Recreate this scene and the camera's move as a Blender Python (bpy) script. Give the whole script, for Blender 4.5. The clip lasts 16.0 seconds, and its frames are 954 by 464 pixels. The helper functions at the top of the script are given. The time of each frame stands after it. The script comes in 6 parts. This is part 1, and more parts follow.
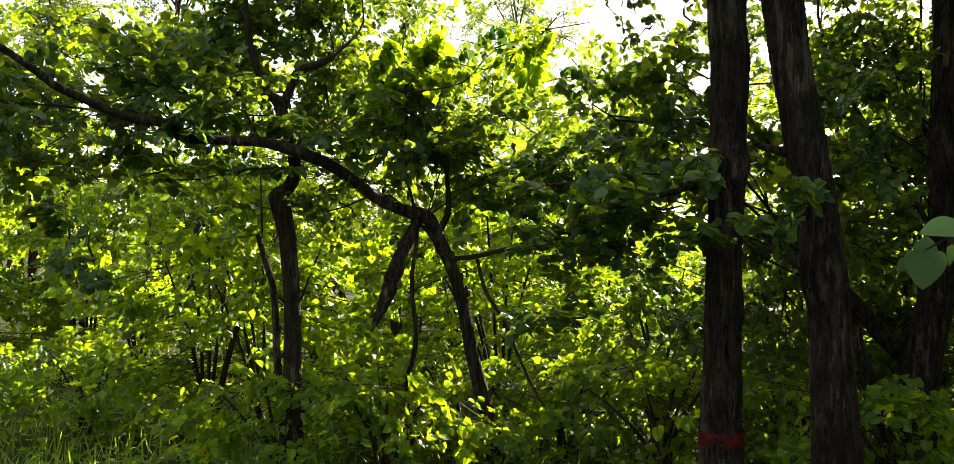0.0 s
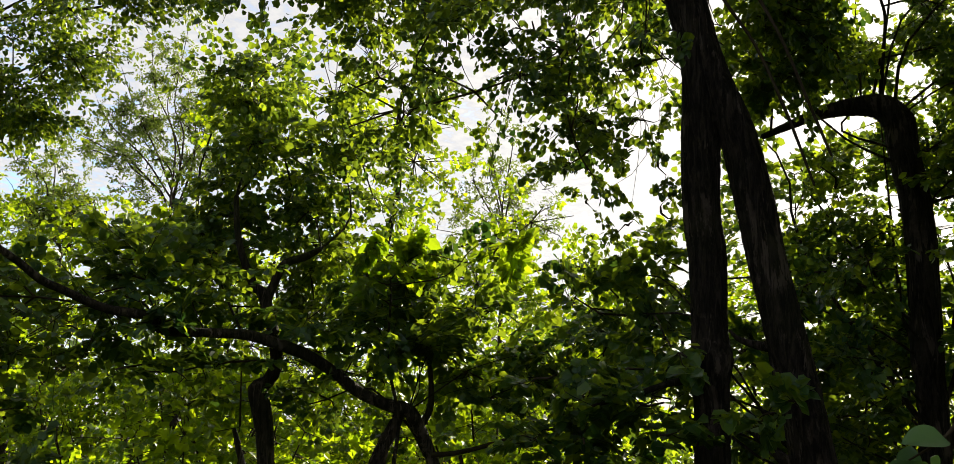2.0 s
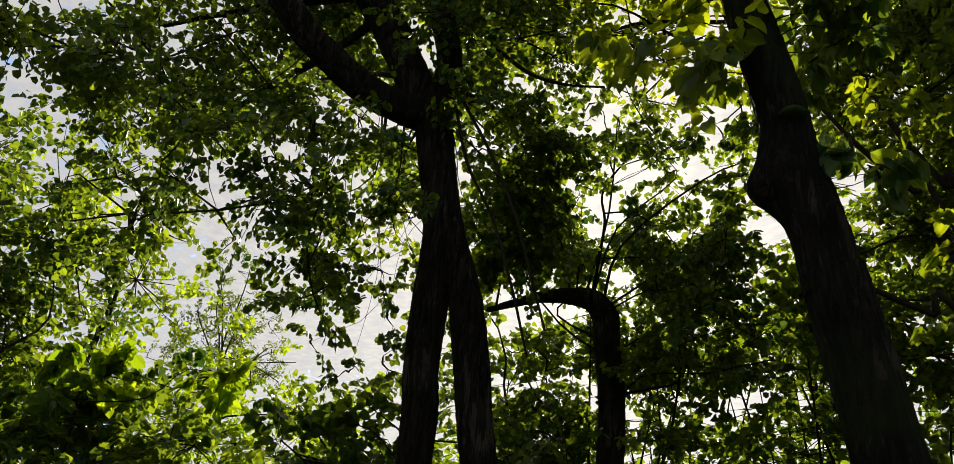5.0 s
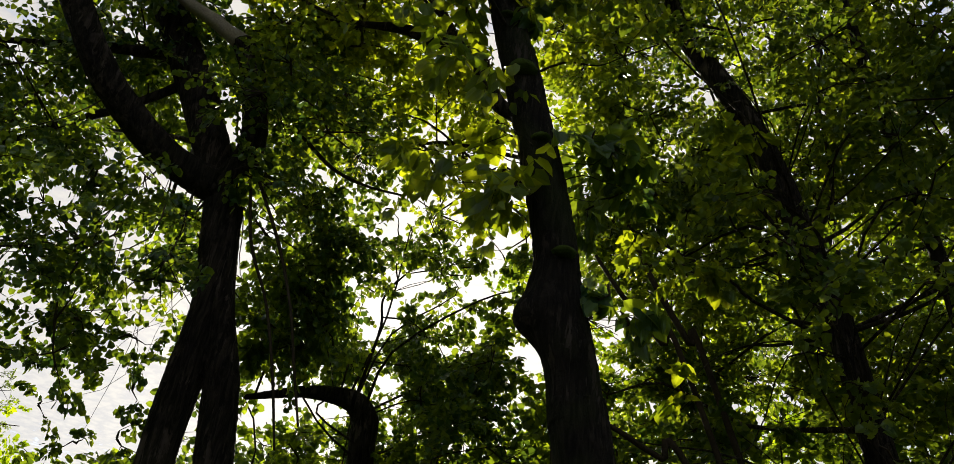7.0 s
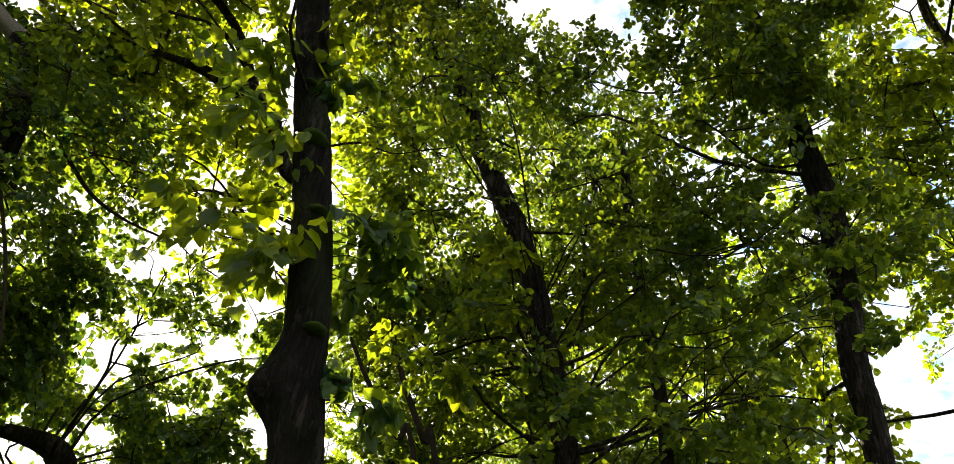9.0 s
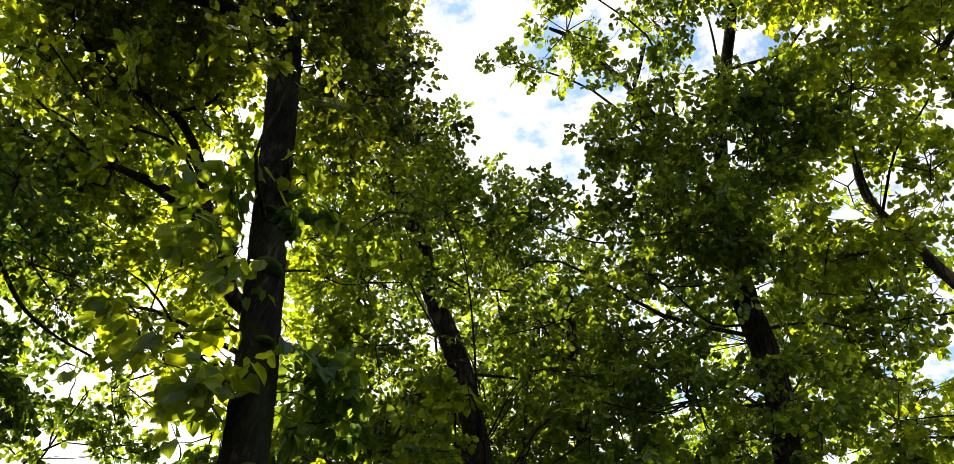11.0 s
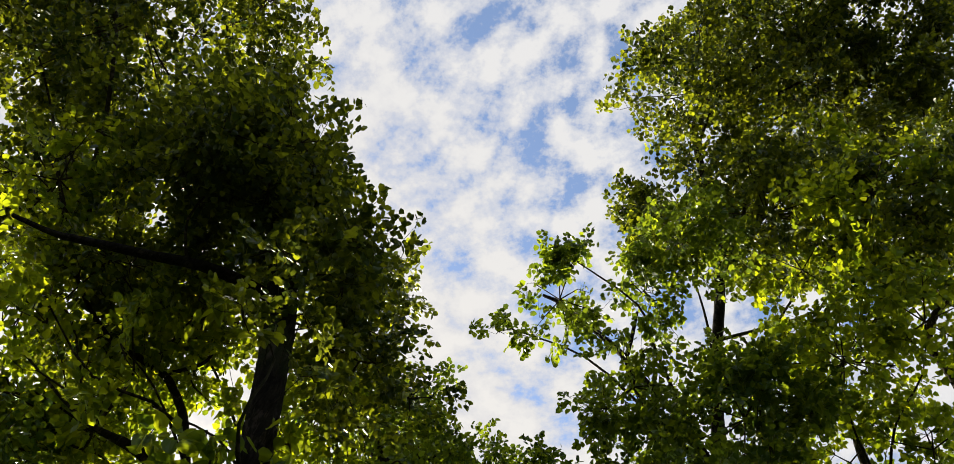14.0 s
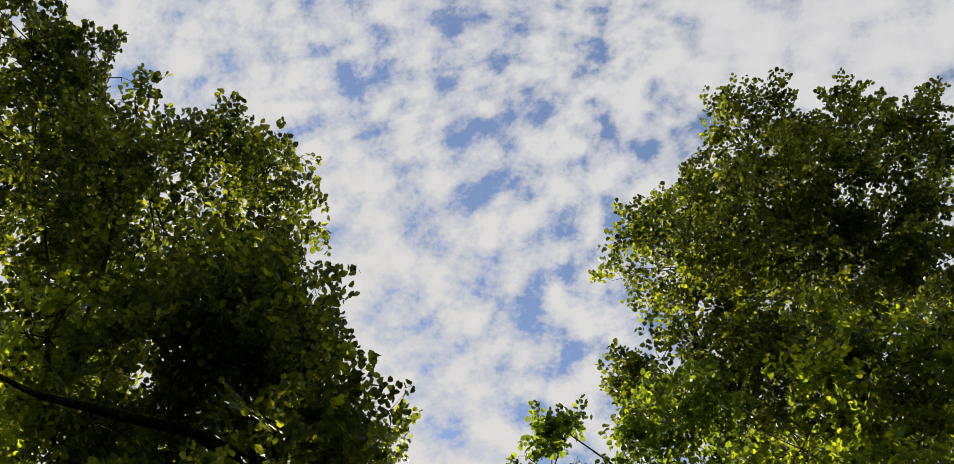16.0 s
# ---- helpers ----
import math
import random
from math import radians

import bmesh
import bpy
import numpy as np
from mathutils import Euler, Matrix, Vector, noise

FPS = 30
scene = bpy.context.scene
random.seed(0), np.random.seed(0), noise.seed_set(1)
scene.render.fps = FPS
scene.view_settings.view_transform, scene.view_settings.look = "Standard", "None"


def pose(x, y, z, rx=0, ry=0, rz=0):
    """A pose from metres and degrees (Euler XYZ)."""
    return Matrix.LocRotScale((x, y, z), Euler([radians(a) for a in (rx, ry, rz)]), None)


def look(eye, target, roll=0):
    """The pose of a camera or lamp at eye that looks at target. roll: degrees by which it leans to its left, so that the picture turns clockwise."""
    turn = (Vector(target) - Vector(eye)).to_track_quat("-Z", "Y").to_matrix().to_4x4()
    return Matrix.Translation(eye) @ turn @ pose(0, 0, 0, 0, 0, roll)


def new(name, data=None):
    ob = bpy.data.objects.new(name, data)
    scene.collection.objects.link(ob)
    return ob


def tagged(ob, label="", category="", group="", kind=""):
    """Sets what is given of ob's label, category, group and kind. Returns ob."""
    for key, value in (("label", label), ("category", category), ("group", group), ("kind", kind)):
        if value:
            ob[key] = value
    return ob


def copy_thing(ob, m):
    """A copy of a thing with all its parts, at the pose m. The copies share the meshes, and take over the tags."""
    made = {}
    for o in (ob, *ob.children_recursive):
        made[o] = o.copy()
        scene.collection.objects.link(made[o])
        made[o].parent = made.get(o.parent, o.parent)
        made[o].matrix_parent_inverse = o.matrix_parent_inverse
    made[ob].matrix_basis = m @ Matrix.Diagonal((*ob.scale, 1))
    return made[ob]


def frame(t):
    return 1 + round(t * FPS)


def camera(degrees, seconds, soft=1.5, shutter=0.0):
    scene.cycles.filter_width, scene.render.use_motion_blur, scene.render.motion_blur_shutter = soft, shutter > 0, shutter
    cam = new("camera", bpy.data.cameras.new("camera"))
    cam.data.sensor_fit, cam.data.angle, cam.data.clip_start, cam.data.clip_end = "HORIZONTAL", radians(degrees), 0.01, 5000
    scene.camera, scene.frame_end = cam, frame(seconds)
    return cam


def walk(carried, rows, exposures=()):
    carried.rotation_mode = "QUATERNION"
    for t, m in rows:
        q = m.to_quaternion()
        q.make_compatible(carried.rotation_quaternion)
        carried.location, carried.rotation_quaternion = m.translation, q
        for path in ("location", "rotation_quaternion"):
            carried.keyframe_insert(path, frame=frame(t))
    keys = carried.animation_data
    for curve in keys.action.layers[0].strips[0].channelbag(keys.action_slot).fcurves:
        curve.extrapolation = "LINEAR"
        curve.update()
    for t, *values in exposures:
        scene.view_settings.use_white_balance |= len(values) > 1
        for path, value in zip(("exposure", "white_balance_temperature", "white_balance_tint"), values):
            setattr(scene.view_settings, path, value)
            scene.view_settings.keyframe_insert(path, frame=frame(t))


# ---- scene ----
# ---- camera ----
cam = camera(57.87, 16.0, soft=0.8)
EYE = 1.6
ROWS = [
    (0.0, -0.000, 0.000, 0.000, -0.00, 0.00, -0.00),
    (0.5, -0.006, -0.002, 0.005, 0.02, 3.02, 0.28),
    (1.0, 0.007, -0.002, 0.018, -0.01, 5.02, 0.24),
    (1.5, 0.018, -0.006, 0.033, -0.38, 9.58, 0.16),
    (2.0, 0.035, -0.000, 0.042, -0.78, 12.34, -0.10),
    (2.5, 0.040, -0.000, 0.050, -1.44, 14.50, -0.94),
    (3.0, 0.043, -0.003, 0.055, -4.20, 16.88, -1.59),
    (3.2, 0.045, -0.005, 0.053, -6.33, 17.59, -1.51),
    (5.3, 0.076, 0.027, -0.089, -22.54, 25.18, -4.91),
    (5.5, 0.081, 0.006, -0.099, -24.16, 26.28, -5.37),
    (6.0, 0.085, -0.018, -0.103, -28.03, 29.14, -5.29),
    (6.5, 0.088, -0.025, -0.097, -31.48, 30.14, -6.13),
    (7.0, 0.098, -0.042, -0.088, -37.24, 32.05, -6.42),
    (7.5, 0.123, -0.059, -0.083, -42.14, 34.64, -5.77),
    (8.0, 0.126, -0.080, -0.082, -46.15, 35.56, -5.24),
    (8.5, 0.136, -0.084, -0.077, -51.05, 38.19, -5.92),
    (8.7, 0.140, -0.082, -0.075, -53.68, 38.62, -6.46),
    (10.8, 0.101, 0.038, 0.005, -61.87, 47.44, -7.15),
    (11.0, 0.089, 0.043, 0.014, -62.24, 49.27, -7.31),
    (11.5, 0.068, 0.027, 0.031, -62.35, 52.91, -7.48),
    (12.0, 0.057, 0.011, 0.041, -62.36, 54.39, -7.57),
    (12.5, 0.043, -0.010, 0.057, -62.36, 58.82, -7.78),
    (13.0, 0.043, -0.021, 0.066, -62.39, 59.60, -7.88),
    (13.5, 0.041, -0.023, 0.070, -62.86, 63.84, -8.13),
    (14.0, 0.036, -0.026, 0.077, -63.39, 66.26, -7.86),
    (14.5, 0.030, -0.033, 0.083, -63.82, 68.78, -7.54),
    (15.0, 0.023, -0.044, 0.091, -64.21, 72.58, -7.67),
    (15.5, 0.022, -0.051, 0.096, -64.51, 75.30, -7.83),
    (16.0, 0.029, -0.062, 0.098, -64.80, 77.37, -8.06),
]
EXPOSURES = [(0.0, 2.34), (0.5, 1.99), (1.0, 1.68), (1.5, 1.38), (2.0, 1.17), (2.5, 1.04), (3.0, 0.92), (5.5, 0.70), (7.0, 0.90), (7.5, 1.12), (8.0, 1.53), (8.5, 1.89), (11.0, 1.73), (11.5, 1.58), (12.0, 1.50), (12.5, 1.42), (14.5, 1.04), (16.0, 0.90)]
walk(cam, [(t, pose(x, y, EYE + z, 90 + pitch, roll, yaw)) for t, x, y, z, yaw, pitch, roll in ROWS], EXPOSURES)

# ---- sky and sun ----
SUN_AZIMUTH, SUN_ELEVATION = 30.0, 24.0     # degrees clockwise from +y, degrees up
SUN_WAY = Vector((math.sin(radians(SUN_AZIMUTH)) * math.cos(radians(SUN_ELEVATION)),
                  math.cos(radians(SUN_AZIMUTH)) * math.cos(radians(SUN_ELEVATION)), math.sin(radians(SUN_ELEVATION))))


class Nodes:
    """A small helper to wire shader nodes."""

    def __init__(self, tree):
        self.tree = tree
        tree.nodes.clear()

    def add(self, kind, **sockets):
        node = self.tree.nodes.new(kind)
        for key, value in sockets.items():
            self.put(node, key, value)
        return node

    def put(self, node, key, value):
        socket = node.inputs[int(key[1:])] if key[0] == "i" and key[1:].isdigit() else node.inputs[key.replace("_", " ")]
        if isinstance(value, bpy.types.NodeSocket):
            self.tree.links.new(value, socket)
        else:
            socket.default_value = value

    def math(self, operation, a, b=0.0, clamp=False):
        node = self.add("ShaderNodeMath", i0=a, i1=b)
        node.operation, node.use_clamp = operation, clamp
        return node.outputs[0]

    def vector(self, operation, a, b=(0, 0, 0), out=0):
        node = self.add("ShaderNodeVectorMath", i0=a, i1=b)
        node.operation = operation
        return node.outputs[out]

    def mix(self, factor, a, b):
        node = self.tree.nodes.new("ShaderNodeMix")
        node.data_type = "RGBA"
        self.put(node, "i0", factor), self.put(node, "i6", a), self.put(node, "i7", b)
        return node.outputs[2]

    def noise(self, vector, scale, detail=4.0, rough=0.55, distortion=0.0):
        node = self.add("ShaderNodeTexNoise", Vector=vector, Scale=scale, Detail=detail, Roughness=rough, Distortion=distortion)
        return node.outputs[0]

    def ramp(self, factor, stops):
        node = self.add("ShaderNodeValToRGB", i0=factor)
        ramp = node.color_ramp
        while len(ramp.elements) < len(stops):
            ramp.elements.new(0.5)
        for element, (place, colour) in zip(ramp.elements, stops):
            element.position, element.color = place, (*colour, 1) if len(colour) == 3 else colour
        return node.outputs[0]


def grey(v):
    return (v, v, v)


CLEAR_WAY = (0.60, 0.15, 0.79)     # where the cloud thins
CLOUD, BLUE = 4.8, 1.6     # brightness of the cloud and of the clear sky between


def build_world():
    world = bpy.data.worlds.new("sky")
    scene.world = world
    world.use_nodes = True
    n = Nodes(world.node_tree)
    sky = n.add("ShaderNodeTexSky")
    sky.sky_type, sky.sun_disc = "NISHITA", False
    sky.sun_elevation, sky.sun_rotation = radians(SUN_ELEVATION), radians(SUN_AZIMUTH)
    sky.air_density, sky.dust_density, sky.ozone_density = 1.0, 0.7, 3.0
    way = n.add("ShaderNodeTexCoord").outputs["Generated"]
    split = n.add("ShaderNodeSeparateXYZ", i0=way)
    up = n.math("MAXIMUM", split.outputs[2], 0.04)
    flat = n.add("ShaderNodeCombineXYZ", i0=n.math("DIVIDE", split.outputs[0], up), i1=n.math("DIVIDE", split.outputs[1], up), i2=0.0)
    flat = n.vector("MULTIPLY", flat.outputs[0], (1.0, 0.8, 1.0))
    bank = n.noise(flat, 1.9, 3.0, 0.5)
    puff = n.noise(flat, 23.0, 3.0, 0.55)
    cell = n.add("ShaderNodeTexVoronoi", Vector=n.vector("ADD", flat, n.vector("MULTIPLY", n.add("ShaderNodeTexNoise", Vector=flat, Scale=10.0).outputs[1], (0.06, 0.06, 0.0))), Scale=27.0)
    cell.feature = "SMOOTH_F1"
    fluff = n.noise(flat, 48.0, 7.0, 0.70)
    toward = n.math("MAXIMUM", n.vector("DOT_PRODUCT", way, tuple(SUN_WAY), 1), 0.0)
    clear = n.math("POWER", n.math("MAXIMUM", n.vector("DOT_PRODUCT", way, CLEAR_WAY, 1), 0.0), 14.0)
    lump = n.math("ADD", n.math("SUBTRACT", n.math("MULTIPLY", puff, 0.45), n.math("MULTIPLY", cell.outputs[0], 0.34)), n.math("MULTIPLY", fluff, 0.42))
    thick = n.math("SUBTRACT", n.math("ADD", n.math("MULTIPLY", bank, 0.45), lump), n.math("MULTIPLY", clear, 0.05))
    thick = n.math("ADD", thick, n.math("MULTIPLY", n.math("POWER", toward, 6.0), 0.25))
    cover = n.ramp(thick, [(0.365, grey(0.10)), (0.45, grey(0.72)), (0.55, grey(1.0))])
    near = n.math("POWER", toward, 14.0)
    glow = n.math("ADD", n.math("ADD", CLOUD, n.math("MULTIPLY", toward, 0.3)), n.math("MULTIPLY", near, 3.0))
    shade = n.ramp(lump, [(0.20, (0.84, 0.84, 0.88)), (0.38, (1.0, 0.985, 0.975))])
    warm = n.mix(n.math("POWER", toward, 4.0), (1, 1, 1, 1), (1.0, 0.94, 0.82, 1))
    cloud = n.vector("SCALE", n.vector("MULTIPLY", shade, warm))
    n.put(cloud.node, "Scale", glow)
    blue = n.vector("SCALE", sky.outputs[0])
    n.put(blue.node, "Scale", BLUE)
    colour = n.mix(n.math("MULTIPLY", cover, 0.95), blue, cloud)
    back = n.add("ShaderNodeBackground", Color=colour, Strength=0.08)
    n.tree.links.new(back.outputs[0], n.add("ShaderNodeOutputWorld").inputs[0])


build_world()
lamp = bpy.data.lights.new("sun", "SUN")
lamp.energy, lamp.angle, lamp.color = 5.0, radians(0.6), (1.0, 0.92, 0.76)
new("sun", lamp).matrix_world = look(SUN_WAY * 60, (0, 0, 0))


# ---- materials ----
def material(name):
    m = bpy.data.materials.new(name)
    m.use_nodes = True
    return m, Nodes(m.node_tree)


def finish(n, shader):
    n.tree.links.new(shader, n.add("ShaderNodeOutputMaterial").inputs[0])


def leaf_material(name, low, high, through_low, through_high, gloss=0.42, share=0.5):
    """A leaf: a waxy upper face and light that shines through the blade."""
    m, n = material(name)
    one = n.add("ShaderNodeNewGeometry").outputs["Random Per Island"]
    place = n.add("ShaderNodeTexCoord").outputs["Object"]
    patch = n.noise(place, 1.1, 3.0)
    vein = n.noise(place, 60.0, 2.0)
    blend = n.math("ADD", n.math("MULTIPLY", n.math("POWER", one, 2.2), 0.85), n.math("MULTIPLY", n.math("SUBTRACT", patch, 0.36), 0.9), True)
    face = n.mix(blend, (*low, 1), (*high, 1))
    face = n.mix(n.math("MULTIPLY", vein, 0.35), face, (low[0] * 0.7, low[1] * 0.7, low[2] * 0.7, 1))
    shine = n.mix(blend, (*through_low, 1), (*through_high, 1))
    top = n.add("ShaderNodeBsdfPrincipled", Base_Color=face, Roughness=gloss)
    top.inputs["Specular IOR Level"].default_value = 0.36
    glow = n.add("ShaderNodeBsdfTranslucent", Color=shine)
    mix = n.add("ShaderNodeMixShader", i0=share, i1=top.outputs[0], i2=glow.outputs[0])
    finish(n, mix.outputs[0])
    return m


def bark_material(name, dark, light, moss=0.15, scale=1.0):
    m, n = material(name)
    place = n.add("ShaderNodeTexCoord").outputs["Object"]
    long = n.vector("MULTIPLY", place, (26.0 * scale, 26.0 * scale, 4.0 * scale))
    ridge = n.noise(long, 1.0, 6.0, 0.65, 0.8)
    fine = n.noise(place, 90.0, 3.0)
    patch = n.noise(place, 3.2, 4.0)
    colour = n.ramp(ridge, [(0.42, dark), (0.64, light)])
    lichen = n.math("MULTIPLY", n.ramp(patch, [(0.55, grey(0)), (0.72, grey(1))]), 0.5)
    colour = n.mix(lichen, colour, (light[0] * 1.5, light[1] * 1.6, light[2] * 1.5, 1))
    green = n.math("MULTIPLY", n.ramp(n.noise(place, 1.7, 3.0), [(0.5, grey(0)), (0.75, grey(1))]), moss)
    colour = n.mix(green, colour, (0.035, 0.05, 0.012, 1))
    flake = n.math("MULTIPLY", n.ramp(n.noise(n.vector("MULTIPLY", place, (20.0, 20.0, 3.0)), 1.0, 5.0, 0.7, 0.5), [(0.53, grey(0)), (0.58, grey(1))]), n.ramp(patch, [(0.44, grey(0)), (0.56, grey(0.8))]))
    colour = n.mix(flake, colour, (light[0] * 2.9, light[1] * 2.9, light[2] * 3.0, 1))
    height = n.math("ADD", n.math("MULTIPLY", flake, -0.4), n.math("ADD", ridge, n.math("MULTIPLY", fine, 0.25)))
    bump = n.add("ShaderNodeBump", Strength=1.0, Distance=0.028, Height=height)
    shader = n.add("ShaderNodeBsdfPrincipled", Base_Color=colour, Roughness=0.88, Normal=bump.outputs[0])
    shader.inputs["Specular IOR Level"].default_value = 0.1
    finish(n, shader.outputs[0])
    return m


def plain_material(name, low, high, scale, rough=0.8, relief=0.0):
    m, n = material(name)
    place = n.add("ShaderNodeTexCoord").outputs["Object"]
    big, small = n.noise(place, scale, 4.0), n.noise(place, scale * 14, 4.0)
    blend = n.math("ADD", n.math("MULTIPLY", big, 0.6), n.math("MULTIPLY", small, 0.5))
    colour = n.ramp(blend, [(0.38, low), (0.68, high)])
    shader = n.add("ShaderNodeBsdfPrincipled", Base_Color=colour, Roughness=rough)
    shader.inputs["Specular IOR Level"].default_value = 0.06
    if relief:
        n.put(shader, "Normal", n.add("ShaderNodeBump", Strength=0.7, Distance=relief, Height=small).outputs[0])
    finish(n, shader.outputs[0])
    return m


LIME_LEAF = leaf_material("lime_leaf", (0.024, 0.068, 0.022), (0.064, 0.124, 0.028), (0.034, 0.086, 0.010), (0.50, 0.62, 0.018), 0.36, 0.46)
# darker, olive copy of the lime leaf: shade of the high crowns put into colour
SHADED_HIGH_LEAF = leaf_material("shaded_high_lime_leaf", (0.021, 0.050, 0.016), (0.068, 0.104, 0.022), (0.024, 0.048, 0.007), (0.60, 0.64, 0.016), 0.40, 0.44)
# lighter copy of the lime leaf: light coming through mid-height crowns, put into colour
HALF_LIT_LEAF = leaf_material("half_lit_lime_leaf", (0.035, 0.076, 0.020), (0.080, 0.128, 0.025), (0.085, 0.145, 0.010), (0.56, 0.66, 0.018), 0.38, 0.48)
SHOOT_LEAF = leaf_material("shoot_leaf", (0.050, 0.110, 0.040), (0.080, 0.145, 0.048), (0.05, 0.12, 0.02), (0.12, 0.22, 0.03), 0.34, 0.3)
MAPLE_LEAF = leaf_material("maple_leaf", (0.038, 0.085, 0.012), (0.088, 0.155, 0.016), (0.22, 0.36, 0.006), (0.78, 0.92, 0.012))
# brighter, yellower copy of the lime leaf: sunlight put into its colour
SUNLIT_TINT_LEAF = leaf_material("sunlit_tint_leaf", (0.040, 0.080, 0.015), (0.100, 0.148, 0.020), (0.19, 0.28, 0.008), (0.80, 0.84, 0.015))
ASH_LEAF = leaf_material("ash_leaf", (0.055, 0.085, 0.022), (0.100, 0.135, 0.034), (0.20, 0.28, 0.03), (0.34, 0.42, 0.06))
GRASS_BLADE = leaf_material("grass_blade", (0.045, 0.085, 0.015), (0.100, 0.150, 0.030), (0.25, 0.38, 0.02), (0.48, 0.58, 0.05))
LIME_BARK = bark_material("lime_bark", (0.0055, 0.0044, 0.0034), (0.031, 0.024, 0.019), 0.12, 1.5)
MOSSY_BARK = bark_material("mossy_bark", (0.005, 0.0042, 0.0035), (0.020, 0.016, 0.013), 0.5, 1.3)
YOUNG_BARK = bark_material("young_bark", (0.012, 0.010, 0.007), (0.045, 0.035, 0.026), 0.35, 1.6)
PALE_BARK = bark_material("pale_bark", (0.028, 0.021, 0.015), (0.095, 0.072, 0.050), 0.1, 1.2)
TWIG_BARK = plain_material("twig_bark", (0.018, 0.014, 0.009), (0.050, 0.037, 0.024), 6.0)
SOIL = plain_material("forest_soil", (0.020, 0.022, 0.009), (0.050, 0.058, 0.020), 1.4, 0.95, 0.03)
RED_PAINT = plain_material("red_paint", (0.012, 0.006, 0.005), (0.085, 0.012, 0.009), 16.0, 0.8)
MOSS = plain_material("moss", (0.020, 0.032, 0.006), (0.060, 0.085, 0.016), 8.0, 0.95, 0.01)
DEAD_WOOD = plain_material("dead_wood", (0.16, 0.13, 0.10), (0.34, 0.29, 0.23), 7.0, 0.85, 0.006)
# near-black, for the darkness inside a hole rather than a wood tone
HOLLOW_SHADE = plain_material("hollow_shade", (0.006, 0.005, 0.004), (0.02, 0.015, 0.010), 9.0, 0.95)


# ---- mesh builders ----
def mesh_from(name, verts, counts, loops, mat, smooth=False):
    """A mesh from arrays: vertices, corners per face, corner indices."""
    data = bpy.data.meshes.new(name)
    verts, counts, loops = np.asarray(verts, np.float32), np.asarray(counts, np.int32), np.asarray(loops, np.int32)
    data.vertices.add(len(verts)), data.loops.add(len(loops)), data.polygons.add(len(counts))
    data.vertices.foreach_set("co", verts.ravel())
    data.loops.foreach_set("vertex_index", loops)
    data.polygons.foreach_set("loop_start", np.concatenate([[0], np.cumsum(counts)[:-1]]).astype(np.int32))
    data.polygons.foreach_set("use_smooth", np.full(len(counts), smooth))
    data.update(calc_edges=True)
    data.validate()
    data.materials.append(mat)
    return data


def part(name, data, parent, label=""):
    ob = new(name, data)
    ob.parent = parent
    return tagged(ob, label)


def unit(v):
    return v / np.maximum(np.linalg.norm(v, axis=-1, keepdims=True), 1e-9)


def curve_through(points, steps):
    """Catmull-Rom points along a polyline, with the station of each."""
    p = np.asarray(points, float)
    p = np.vstack([2 * p[0] - p[1], p, 2 * p[-1] - p[-2]])
    out, station = [], []
    for i in range(1, len(p) - 2):
        for k in range(steps):
            t = k / steps
            a, b, c, d = p[i - 1], p[i], p[i + 1], p[i + 2]
            out.append(0.5 * (2 * b + (c - a) * t + (2 * a - 5 * b + 4 * c - d) * t * t + (3 * b - a - 3 * c + d) * t ** 3))
            station.append(i - 1 + t)
    out.append(p[-2]), station.append(len(p) - 3.0)
    return np.array(out), np.array(station)


